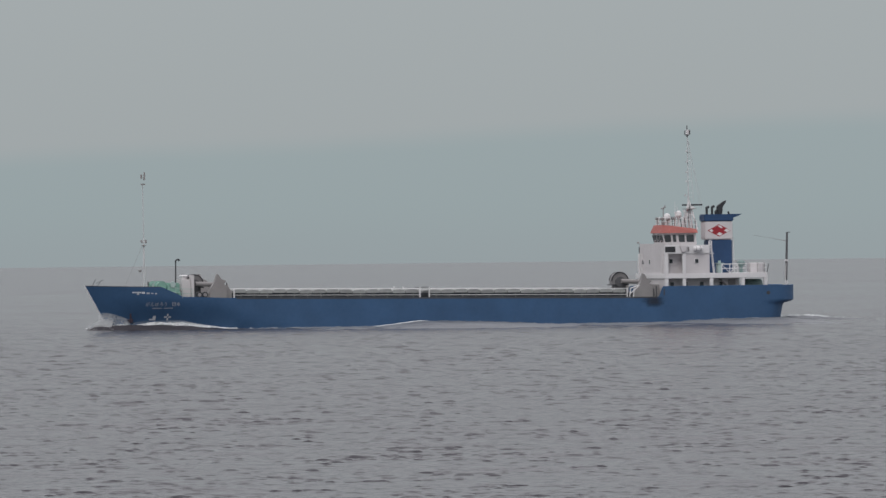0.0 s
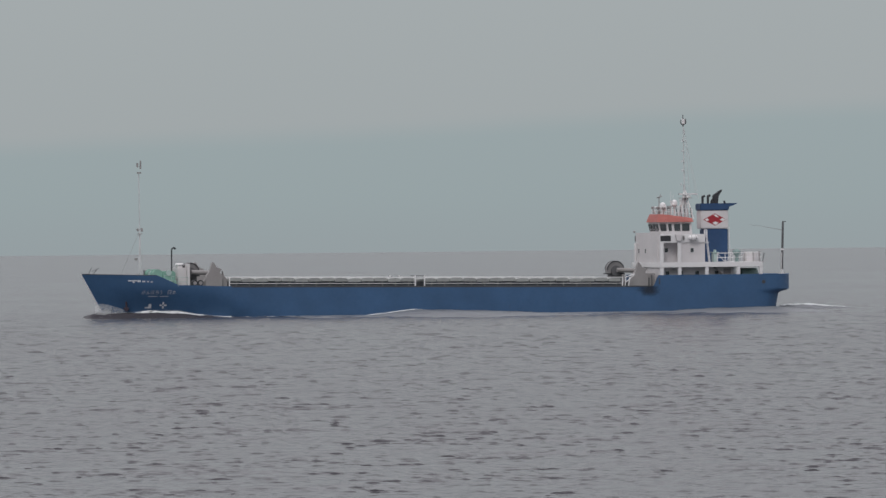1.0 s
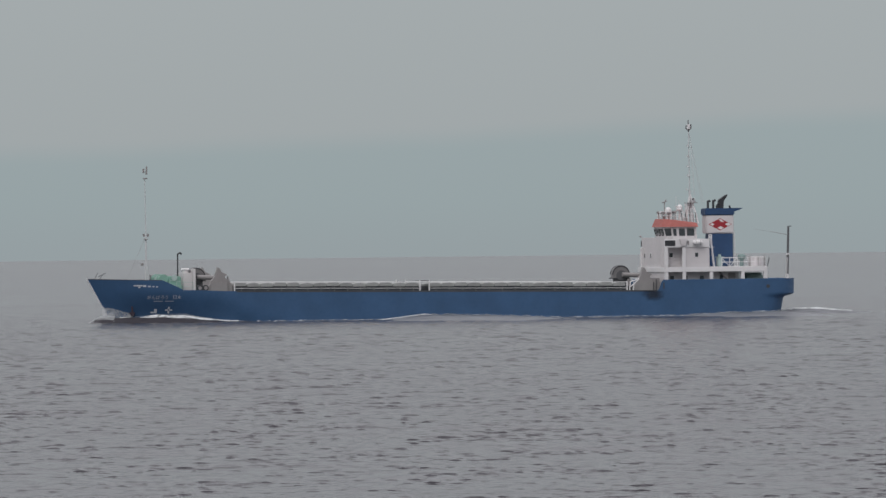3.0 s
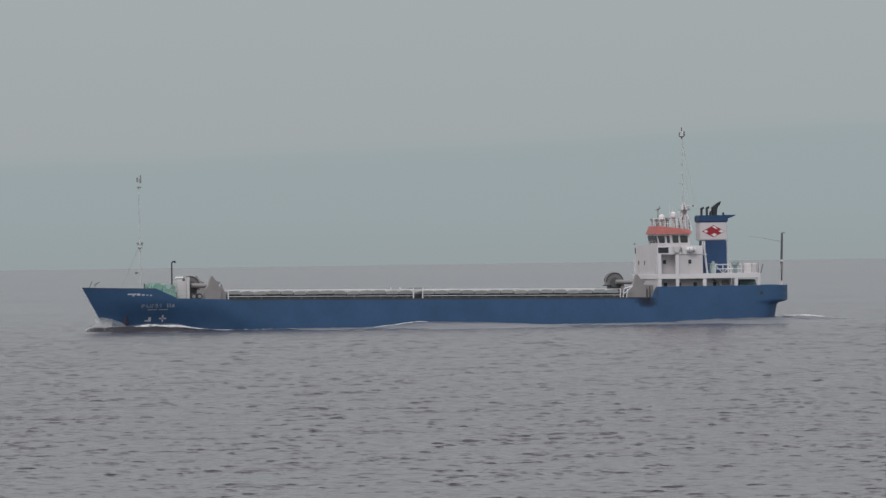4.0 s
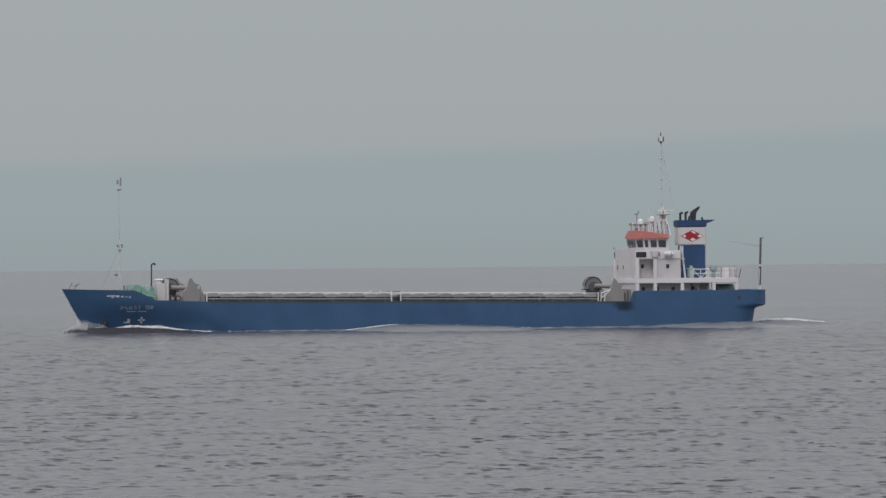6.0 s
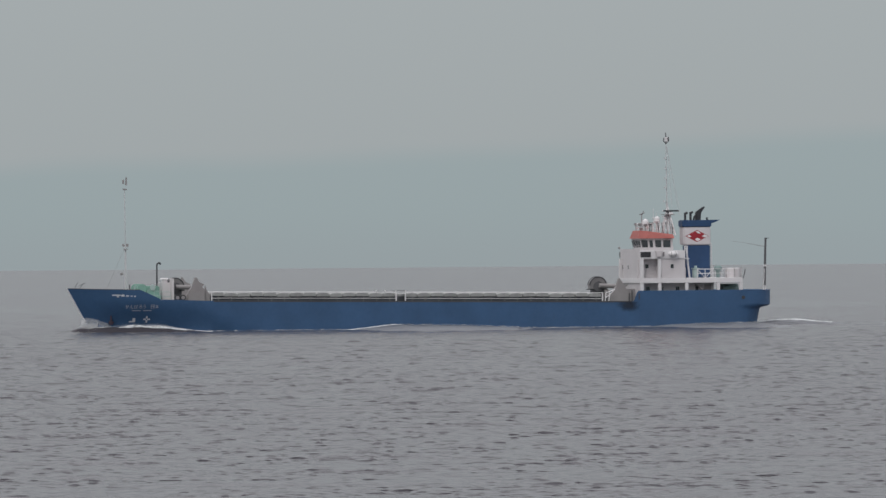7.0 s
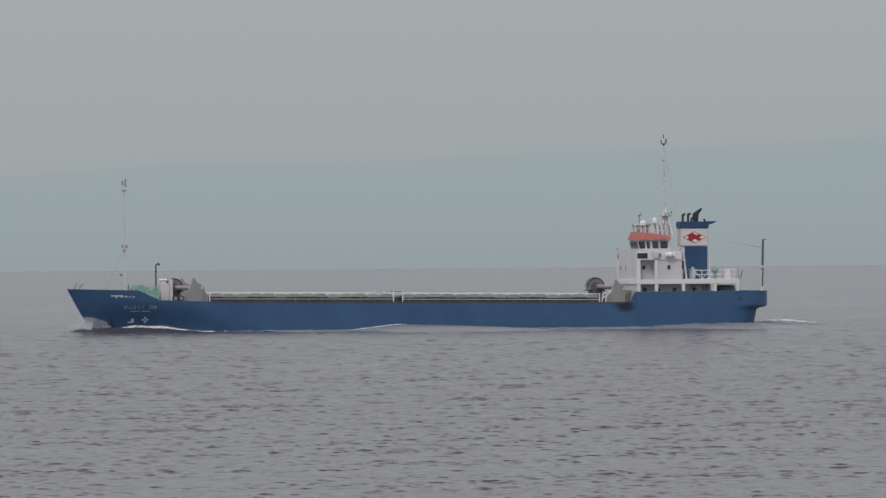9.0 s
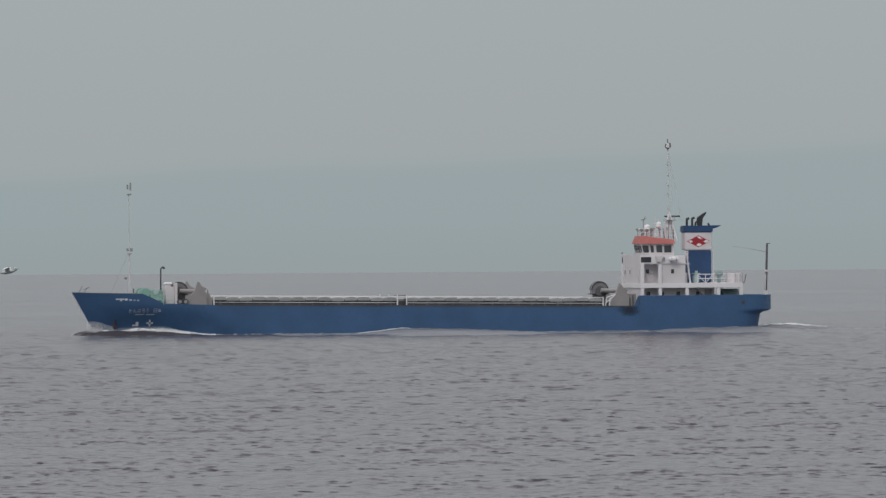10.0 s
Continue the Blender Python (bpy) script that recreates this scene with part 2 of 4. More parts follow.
def ball(bm, c, r, sz=1.0, n=12):
    bmesh.ops.create_uvsphere(bm, u_segments=n, v_segments=n // 2 + 2, radius=r, matrix=Matrix.Translation(c) @ Matrix.Diagonal((1, 1, sz, 1)))
    return bm


def B():
    return bmesh.new()


def pipe(bm, pts, r, n=6):
    """One round tube along a line of points."""
    pts = [Vector(p) for p in pts]
    closed = (pts[0] - pts[-1]).length < 1e-4
    rings = []
    for k, p in enumerate(pts):
        d = (pts[min(k + 1, len(pts) - 1)] - pts[max(k - 1, 0)]).normalized() if not closed else (pts[(k + 1) % (len(pts) - 1)] - pts[k - 1 if k else -2]).normalized()
        side = d.orthogonal().normalized() if not rings else (side - d * side.dot(d)).normalized()
        up = d.cross(side)
        rings.append([bm.verts.new(p + r * (math.cos(2 * math.pi * j / n) * side + math.sin(2 * math.pi * j / n) * up)) for j in range(n)])
    for a, b in zip(rings, rings[1:]):
        for j in range(n):
            bm.faces.new((a[j], a[(j + 1) % n], b[(j + 1) % n], b[j]))
    if not closed:
        bm.faces.new(rings[0][::-1]), bm.faces.new(rings[-1])
    return bm


# ---- the cargo ship: x runs forward from the stern, y to port, z up from the waterline ----
ship = tagged(new("cargo_ship"), "long blue coastal cargo ship with white deckhouse under way at sea", "cargo ship")


def deck_z(x):
    return 2.55 + 0.0108 * x


def smooth(t):
    t = min(1.0, max(0.0, t))
    return t * t * (3 - 2 * t)


def sheer(x):
    """The top edge of the plating."""
    if x <= 15.2:
        return 3.80
    if x <= 15.75:
        return 3.80 + (deck_z(16) + 0.02 - 3.80) * smooth((x - 15.2) / 0.55)
    if x < 67.3:
        return deck_z(x) + 0.02 + 0.10 * smooth((x - 62) / 5)
    if x < 69.0:
        return deck_z(67.3) + 0.12 + (4.42 - deck_z(67.3) - 0.12) * (x - 67.3) / 1.7
    return 4.42 + 0.18 * ((x - 69.0) / 7.1) ** 1.4


def stem_x(z):
    return 76.1 + (z - 4.6) * 0.545 if z > -0.3 else 73.43 + 0.2 * (z + 0.3)


def half_breadth(x, z):
    low = smooth((3.5 - z) / 4.5)
    start, power = 61.5 - 5.5 * low, 2.15 - 0.35 * low
    b = 6.0
    xb = stem_x(z)
    if x > start:
        b = 6.0 * max(0.0, 1 - ((x - start) / (xb - start)) ** power)
    xs = stern_x(z)
    if x < xs + 3.6:
        u = max(0.0, min(1.0, (xs + 3.6 - x) / 3.6))
        b = min(b, 6.0 * (1 - u ** 2.25) ** (1 / 2.25))
    return b


def stern_x(z):
    return -0.6 + (0.0 if z > 2.2 else ((2.2 - z) * 4.2 if z > 1.92 else 1.176 + 0.20 * (1.92 - z)))


def hull_mesh(z_of, rows, flip=1):
    """Plating of one side and its mirror, as a loft along the ship."""
    bm = B()
    xs = [-0.6 + 0.02 * k * k for k in range(13)] + [2.6 + 0.84 * k for k in range(1, 16)] + [15.3, 15.45, 15.6, 15.75, 16.2]
    xs += [17.5 + 2.4 * k for k in range(19)] + [62 + 0.66 * k for k in range(8)] + [67.3, 67.7, 68.1, 68.5, 69.0]
    xs += [69.6 + 0.6 * k for k in range(10)] + [75.4, 75.75, 75.95, 76.06, 76.1]
    for side in (1, -1):
        grid = []
        for x in xs:
            line = []
            for k in range(rows + 1):
                z = z_of(x, k / rows)
                fore, aft = smooth((x - 50) / 26.1), smooth((7 - x) / 7.6)
                xx = x + (stem_x(z) - 76.1) * fore + (stern_x(z) + 0.6) * aft
                line.append(bm.verts.new((xx, side * half_breadth(xx, z), z)))
            grid.append(line)
        for p, q in zip(grid, grid[1:]):
            for k in range(rows):
                bm.faces.new((p[k], q[k], q[k + 1], p[k + 1]))
    bmesh.ops.remove_doubles(bm, verts=bm.verts, dist=0.004)
    return bm


hull = part("hull", hull_mesh(lambda x, f: -0.55 + (sheer(x) + 0.55) * f, 26), M_BLUE, ship, "blue painted steel hull, scuffed along its side", smooth=True)
thick = hull.modifiers.new("plate", "SOLIDIFY")
thick.thickness, thick.offset = 0.09, -1
sharp = hull.modifiers.new("creases", "EDGE_SPLIT")
sharp.split_angle = radians(38)
part("bottom_plating", hull_mesh(lambda x, f: -3.0 + 2.46 * f, 5), M_ANTIFOUL, ship, "dull red underwater plating", smooth=True)


def deck_plate(name, x0, x1, z_of, material, label):
    bm = B()
    n = 24
    prev = None
    for k in range(n + 1):
        x = x0 + (x1 - x0) * k / n
        z = z_of(x)
        b = max(0.02, half_breadth(x, z) - 0.06)
        row = [bm.verts.new((x, s * b, zz)) for zz in (z, z - 0.05) for s in (1, -1)]
        if prev:
            bm.faces.new((prev[0], prev[1], row[1], row[0]))
            bm.faces.new((prev[2], row[2], row[3], prev[3]))
        else:
            bm.faces.new((row[0], row[1], row[3], row[2]))
        prev = row
    bm.faces.new((prev[0], prev[2], prev[3], prev[1]))
    return part(name, bm, material, ship, label)


deck_plate("poop_deck", -0.45, 15.6, lambda x: 2.72, M_DECK, "green painted steel deck")
deck_plate("main_deck", 15.6, 67.2, lambda x: deck_z(x) - 0.02, M_DECK, "green painted steel deck")
deck_plate("forecastle_deck", 67.2, 75.2, lambda x: 3.45 + 0.05 * (x - 67.2), M_DECK, "green painted steel deck")

# bulwark capping rails
for x0, x1, n in ((-0.5, 15.2, 26), (69.0, 76.05, 20)):
    for s in (1, -1):
        bm = B()
        pts = []
        for k in range(n + 1):
            u = k / n
            x = x0 + (x1 - x0) * (u * u if x0 < 0 else 1 - (1 - u) ** 1.6)
            pts.append((x, s * max(0.0, half_breadth(x, sheer(x)) - 0.04), sheer(x) + 0.03))
        part("capping_rail", pipe(bm, pts, 0.05), M_BLUE if x0 < 0 else M_COAMING, ship)

# white tube up the stem: the edge's highlight is put into its colour
bm = pipe(B(), [(stem_x(0.1 + 0.45 * k) + 0.02, 0, 0.1 + 0.45 * k) for k in range(11)], 0.075)
part("stem_highlight", bm, M_TRIM, ship, "bright highlight of the stem edge, put in as a pale tube")

# dark edge of the deck along each side
for s in (1, -1):
    bm = prism(B(), [(15.9, deck_z(15.9) - 0.10), (61.4, deck_z(61.4) - 0.10), (61.4, deck_z(61.4) + 0.05), (15.9, deck_z(15.9) + 0.05)], *sorted((s * 5.9, s * 6.012)))
    part("deck_edge", bm, M_COAMING, ship, "dark steel edge of the deck")


def on_hull(x, z, out=0.02):
    return half_breadth(x, z) + out


def hull_patch(bm, x0, x1, z0, z1, out=0.018):
    """A painted patch that follows the port plating."""
    n = max(1, int((x1 - x0) / 0.3))
    prev = None
    for k in range(n + 1):
        x = x0 + (x1 - x0) * k / n
        row = [bm.verts.new((x, on_hull(x, z, out), z)) for z in (z0, z1)] + [bm.verts.new((x, on_hull(x, z, -0.02), z)) for z in (z1, z0)]
        if prev:
            for i in range(4):
                bm.faces.new((prev[i], row[i], row[(i + 1) % 4], prev[(i + 1) % 4]))
        else:
            bm.faces.new(row)
        prev = row
    bm.faces.new(prev[::-1])
    return bm


def hull_character(body, x, z, height, width):
    """A white painted character bent onto the port bow."""
    cu = bpy.data.curves.new("character", "FONT")
    cu.body, cu.size, cu.resolution_u, cu.extrude = body, 1.0, 3, 0.01
    ob = new("character", cu)
    bpy.context.view_layer.update()
    me = bpy.data.meshes.new_from_object(ob.evaluated_get(bpy.context.evaluated_depsgraph_get()))
    bpy.data.objects.remove(ob)
    co = [v.co.copy() for v in me.vertices]
    lo, hi = min(c.x for c in co), max(c.x for c in co)
    zlo, zhi = min(c.y for c in co), max(c.y for c in co)
    for v, c in zip(me.vertices, co):
        xx, zz = x - width * (c.x - lo) / (hi - lo), z + height * (c.y - zlo) / (zhi - zlo)
        v.co = (xx, on_hull(xx, zz, 0.02 + (0.012 if c.z > 0 else 0)), zz)
    me.materials.clear()
    me.materials.append(M_SLOGAN)
    ob = new("character", me)
    ob.parent = hull
    return tagged(ob, "white painted Japanese character")


# the slogan, from the stem aft
for k, letter in enumerate("\u304c\u3093\u3070\u308d\u3046 \u65e5\u672c"):
    if letter != " ":
        hull_character(letter, 70.40 - 0.435 * k - (0.0 if k < 5 else -0.10), 2.47, 0.40, 0.34 if k != 4 else 0.24)
part("lettering_bar", hull_patch(B(), 68.85, 69.75, 2.22, 2.29), M_SLOGAN, hull)
part("lettering_bar", hull_patch(B(), 67.8, 68.65, 2.22, 2.29), M_SLOGAN, hull)
for x0, x1, z0, z1 in ((70.9, 71.75, 3.84, 3.97), (70.55, 70.85, 3.76, 3.97), (71.1, 71.3, 3.68, 3.82), (70.1, 70.4, 3.74, 3.90), (69.75, 69.95, 3.74, 3.86), (69.4, 69.6, 3.70, 3.84)):
    part("name_bar", hull_patch(B(), x0, x1, z0, z1), M_MARK if x0 > 70.5 else M_SLOGAN, hull)
# thruster mark: a white cross with four stubs, and a draught mark beside it
bm = B()
for dx, dz in ((0.21, 0), (-0.21, 0), (0, 0.21), (0, -0.21)):
    wx, wz = (0.13, 0.075) if dx else (0.075, 0.13)
    hull_patch(bm, 68.22 + dx - wx, 68.22 + dx + wx, 1.33 + dz - wz, 1.33 + dz + wz)
part("thruster_mark", bm, M_MARK, hull, "white painted mark of four lobes")
part("draught_mark", hull_patch(hull_patch(B(), 69.35, 69.95, 1.02, 1.16), 69.35, 69.62, 1.16, 1.46), M_MARK, hull, "white painted mark")


def anchor(side):
    bm = B()
    y = side * on_hull(71.75, 1.5, 0.12)
    y2 = side * on_hull(71.6, 0.95, 0.16)
    rod(bm, (71.75, y, 1.75), (71.7, y2, 0.85), 0.09, 0.12)
    rod(bm, (71.48, y2, 1.10), (71.7, y2, 0.80), 0.10, 0.13)
    rod(bm, (71.94, y2 - side * 0.06, 1.10), (71.7, y2, 0.80), 0.10, 0.13)
    box(bm, 71.52, 71.88, y2 - 0.10, y2 + 0.10, 0.74, 0.95, 0.05)
    return part("anchor", bm, M_RUST, hull, "rusty anchor stowed against the bow")


anchor(1), anchor(-1)
# mooring pipes and scuffs on the quarter
for x, z in ((3.55, 3.05),):
    part("mooring_pipe", rod(B(), (x, on_hull(x, z, -0.08), z), (x, on_hull(x, z, 0.03), z), 0.20, n=14), M_COAMING, hull, "dark oval mooring pipe")
# added dark box that stands for the notch of the rounded bulwark end
part("bulwark_notch", box(B(), 15.0, 15.22, on_hull(15.1, 3.2, -0.06), on_hull(15.1, 3.2, 0.03), 2.85, 3.62, 0.05), M_COAMING, hull, "dark notch standing for the rounded bulwark end")
scuff = Mat("rubbed_dark_scuff", 0.75)
scuff.b.inputs["Base Color"].default_value = (0.020, 0.028, 0.045, 1)
spot = scuff.t.nodes.new("ShaderNodeMapping")
spot.inputs["Location"].default_value, spot.inputs["Scale"].default_value = (-16.3 / 1.5, 0, -2.35 / 0.95), (1 / 1.5, 0, 1 / 0.95)
scuff.link(scuff.c, spot.inputs[0])
round_spot = scuff.t.nodes.new("ShaderNodeTexGradient")
round_spot.gradient_type = "SPHERICAL"
scuff.link(spot.outputs[0], round_spot.inputs[0])
worn = scuff.math("ADD", round_spot.outputs["Fac"], scuff.math("MULTIPLY", scuff.math("SUBTRACT", scuff.noise(1.6, 4), 0.5), 0.7))
soft_edge = scuff.ramp(worn, 0.12, 0.75, 0, 0.7)
scuff.link(soft_edge, scuff.b.inputs["Alpha"])
part("scuff", hull_patch(B(), 14.9, 18.0, 1.25, 2.70, 0.012), scuff.m, hull, "dark rubbed scuff on the plating")

# ---- hatches ----
def hatch(x0, x1, panels):
    bm = B()
    a, b = deck_z(x0), deck_z(x1)
    prism(bm, [(x0, a - 0.1), (x1, b - 0.1), (x1, b + 0.50), (x0, a + 0.50)], -4.7, 4.7)
    coaming = part("hatch_coaming", bm, M_COAMING, ship, "dark steel hatch coaming")
    step = (x1 - x0) / panels
    bm = B()
    w = step - 0.10
    arc = [(-w / 2, 0.0)] + [(-w / 2 * math.cos(math.pi * k / 8), 0.20 + 0.17 * math.sin(math.pi * k / 8) ** 0.6) for k in range(9)] + [(w / 2, 0.0)]
    prism(bm, arc, -4.85, 4.85)
    first = part("hatch_panel", bm, M_COVER, coaming)
    first.location = (x0 + step / 2, 0, deck_z(x0 + step / 2) + 0.505)
    for k in range(1, panels):
        x = x0 + step * (k + 0.5)
        again(first, x, 0.05 * math.sin(k * 2.1), deck_z(x) + 0.505 + 0.04 * math.sin(k * 1.7 + x0))
    bm = B()
    for s in (1, -1):
        rod(bm, (x0, s * 4.72, a + 0.28), (x1, s * 4.72, b + 0.28), 0.05, n=6)
    part("coaming_ledge", bm, M_DARKGREY, coaming)
    for s in (1, -1):
        bm = B()
        rod(bm, (x0, s * 5.4, a + 0.93), (x1, s * 5.4, b + 0.93), 0.032, n=6)
        rod(bm, (x0, s * 5.4, a + 0.30), (x1, s * 5.4, b + 0.30), 0.024, n=6)
        rail = part("hatch_rail", bm, M_TRIM, ship, "white steel handrail along the hatch")
        post = part("post", rod(B(), (0, 0, -0.02), (0, 0, 0.93), 0.026, n=6), M_COVER, rail)
        post.location = (x0 + 0.7, s * 5.4, a)
        for k in range(1, panels):
            x = x0 + 0.7 + k * step
            again(post, x, s * 5.4, deck_z(x))
        for x in (x0, x1):
            part("end_post", box(B(), x - 0.06, x + 0.06, s * 5.4 - 0.05, s * 5.4 + 0.05, deck_z(x) - 0.02, deck_z(x) + (1.14 if 30 < x < 50 else 1.0), 0.015), M_TRIM, rail)


hatch(19.0, 40.6, 15)
hatch(41.6, 61.5, 14)
bm = box(B(), 40.6, 41.6, 3.2, 5.45, deck_z(41) + 1.06, deck_z(41) + 1.13, 0.02)
part("hatch_walkway", bm, M_DARKGREY, ship, "narrow grey walkway between the hatches")


def cover_winch(x, fore):
    """Drum and sloping cheek plates that haul the hatch covers; the cheeks stand on the deck at each side."""
    z = deck_z(x)
    g = new("cover_winch")
    g.parent = ship
    tagged(g, "grey hatch cover winch with a big drum")
    d, zc = (1.55, 1.50) if fore else (1.35, 1.72)
    arc = [(x + d + 0.93 * math.cos(math.pi * k / 20), z + zc + 0.93 * math.sin(math.pi * k / 20)) for k in range(21)]
    foot = z + zc - 0.38
    part("drum_cover", prism(B(), arc + [(x + d - 0.93, foot), (x + d + 0.93, foot)], -0.5, 0.35), M_MIDGREY, g, "grey half-round drum cover")
    for yy in (-0.53, 0.38):
        bm = pipe(B(), [(p[0], yy, p[1]) for p in arc], 0.055)
        part("cover_rim", bm, M_BLACK, g, "black curved rim")
    part("drum", rod(B(), (x + d, 0.34, z + zc - 0.1), (x + d, 0.50, z + zc - 0.1), 0.55, n=20), M_DARKGREY, g)
    part("drum_foot", box(B(), x + d - 1.0, x + d + 1.15, -0.5, 0.4, foot - 0.08, foot + 0.02), M_BLACK, g)
    part("drum_stand", box(B(), x + d - 0.7, x + d + 0.7, -0.4, 0.25, z - 0.05, foot), M_DARKGREY, g)
    bm = rod(B(), (x + d, 0.8, z + zc - 0.02), (x - 0.6, 0.8, z + zc - 0.1), 0.24, n=12)
    part("gear_tube", bm, M_GREY, g)
    for y0, y1 in ((4.1, 4.7), (-4.7, -4.1)):
        bm = prism(B(), [(x - 0.95, z), (x + 1.15, z), (x + 1.05, z + 0.55), (x + 0.75, z + 1.15), (x + 0.42, z + 1.55), (x + 0.12, z + 2.5), (x - 0.05, z + 2.42),
                         (x - 0.30, z + 2.0), (x - 0.85, z + 1.75), (x - 0.62, z + 1.45), (x - 0.95, z + 1.15)], y0, y1)
        part("cheek_plate", bm, M_GREY, g)
        if fore:
            bm = prism(B(), [(x - 0.96, z), (x - 0.96, z + 1.60), (x - 1.15, z + 1.05), (x - 1.45, z + 0.66), (x - 1.45, z)], y0 + 0.08, y1 - 0.08)
            part("cheek_brace", bm, M_GREY, g)
            part("motor_box", box(B(), x - 0.85, x + 0.95, y1 + 0.01 if y1 > 0 else y0 - 0.26, y1 + 0.26 if y1 > 0 else y0 - 0.01, z, z + 0.95, 0.04), M_GREY, g)
    bm = box(B(), x - 0.5, x + 0.6, -4.1, 4.1, z, z + 0.5, 0.05)
    part("bedplate", bm, M_DARKGREY, g)
    return g


cover_winch(16.9, False)
cover_winch(63.0, True)

# deck gear between the aft winch and the deckhouse
unit = part("hydraulic_unit", box(B(), 15.15, 15.95, 2.6, 4.6, deck_z(15.5) - 0.02, deck_z(15.5) + 1.35, 0.06), M_GREY, ship, "grey hydraulic unit behind the winch")
part("pipe_run", rod(rod(B(), (15.55, 4.66, deck_z(15.5)), (15.55, 4.66, deck_z(15.5) + 1.2), 0.07), (15.85, 4.66, deck_z(15.5)), (15.85, 4.66, deck_z(15.5) + 0.9), 0.06), M_DARKGREY, unit)
bm = B()
for x in (18.7, 18.3):
    rod(bm, (x, 5.3, deck_z(18)), (x - 0.1, 5.3, deck_z(18) + 0.95), 0.06)
rod(bm, (18.6, 5.3, deck_z(18) + 0.95), (17.6, 5.3, deck_z(18) + 1.25), 0.06)
rod(bm, (18.7, 5.3, deck_z(18) + 0.35), (17.7, 5.3, deck_z(18) + 1.15), 0.05)
part("winch_lever_frame", bm, M_TRIM, ship, "white tubular frame")

# ---- deckhouse ----
house = tagged(new("deckhouse"), "white deckhouse in three tiers")
house.parent = ship


def plate(name, material, *dims, label="", bevel=0.03):
    return part(name, box(B(), *dims, bevel), material, house, label)


plate("lower_house", M_WHITE, 6.4, 14.55, -4.4, 4.4, 2.72, 4.66)
plate("boat_deck", M_TRIM, 3.49, 14.86, -4.9, 5.6, 4.66, 5.20, label="white deck edge on pillars")
for s in (1, -0.72):
    for x in (14.66, 12.70, 9.70, 6.20, 3.68):
        plate("pillar", M_TRIM, x - 0.19, x + 0.19, s * 5.5 - 0.16, s * 5.5 + 0.08, 2.72, 4.67)
    # the tier above: two pillars, a recessed bay and a flush wall
    for x in (14.66, 12.70):
        plate("pillar", M_TRIM, x - 0.19, x + 0.19, s * 5.5 - 0.16, s * 5.5 + 0.08, 5.2, 7.28)
    plate("side_wall", M_WHITE, 9.85, 12.50, *sorted((s * 4.3, s * 5.42)), 5.2, 7.28)
    plate("bay_wall", M_WHITE, 12.50, 14.84, *sorted((s * 4.0, s * 4.45)), 5.2, 7.28)
    # wing bulwark of the bridge deck
    plate("wing_bulwark", M_TRIM, 9.85, 14.86 if s > 0 else 14.70, *sorted((s * 5.34, s * 5.5)), 7.28, 8.18)
    plate("screen", M_BLACK, 13.66, 14.80, *sorted((s * 5.48, s * 5.53)), 7.44, 8.03, label="dark rectangular screen in the bulwark", bevel=0.01)
plate("middle_house", M_WHITE, 9.85, 14.70, -4.0, 4.0, 5.2, 7.28)
plate("front_wall", M_WHITE, 14.40, 14.72, -3.95, 5.3, 2.72, 8.36, label="white house front with small portholes")
plate("bridge_deck", M_TRIM, 9.78, 14.70, -3.93, 5.5, 7.26, 7.36)
plate("aft_bulwark", M_TRIM, 9.79, 9.89, -4.6, 5.3, 7.34, 8.05)


def porthole(x, y, z, w, h, normal):
    """A framed window let into a house wall."""
    bm = B()
    if normal == "y":
        box(bm, x - w / 2 - 0.05, x + w / 2 + 0.05, y, y + 0.04, z - h / 2 - 0.05, z + h / 2 + 0.05, 0.015)
        part("porthole_frame", bm, M_TRIM, house)
        part("pane", box(B(), x - w / 2, x + w / 2, y + 0.03, y + 0.055, z - h / 2, z + h / 2), M_GLASS, house, "dark window pane")
    else:
        box(bm, x, x + 0.04, y - w / 2 - 0.05, y + w / 2 + 0.05, z - h / 2 - 0.05, z + h / 2 + 0.05, 0.015)
        part("porthole_frame", bm, M_TRIM, house)
        part("pane", box(B(), x + 0.03, x + 0.055, y - w / 2, y + w / 2, z - h / 2, z + h / 2), M_GLASS, house, "dark window pane")


porthole(11.30, 5.42, 6.48, 0.34, 0.44, "y")
porthole(13.85, 4.45, 6.48, 0.36, 0.44, "y")
for x, w in ((13.75, 0.42), (12.2, 0.34), (10.45, 0.42), (8.3, 0.36)):
    porthole(x, 4.40, 4.05, w, 0.44, "y")
for y in (-2.6, -0.2):
    porthole(14.72, y, 6.42, 0.34, 0.46, "x")
# doors, dark openings and a stair under the boat deck
part("door", box(B(), 6.7, 7.5, 4.39, 4.45, 2.74, 4.5, 0.02), M_GREY, house, "grey steel door")
bm = B()
for s in (5.05, 4.6):
    rod(bm, (8.6, s, 4.62), (6.6, s, 2.75), 0.06)
stair = part("inclined_ladder", bm, M_GREY, ship, "steep steel stair under the boat deck")
tread = part("tread", box(B(), -0.12, 0.12, 4.6, 5.05, -0.02, 0.02), M_GREY, stair)
tread.location = (8.475, 0, 4.504)
for k in range(1, 8):
    again(tread, 8.475 - 0.25 * k, 0, 4.504 - 0.231 * k)
bm = rod(B(), (5.3, 3.2, 3.70), (3.5, 3.2, 3.70), 0.82, n=20)
part("mooring_winch", rod(bm, (4.4, 2.2, 3.55), (4.4, 4.4, 3.55), 0.30), M_VENT, ship, "grey-green mooring winch on the poop")
# wing light on a short arm
bm = rod(B(), (14.6, -3.9, 8.3), (14.6, -4.75, 8.5), 0.035)
part("wing_lamp", ball(bm, (14.6, -4.8, 8.5), 0.12), M_GREY, house)

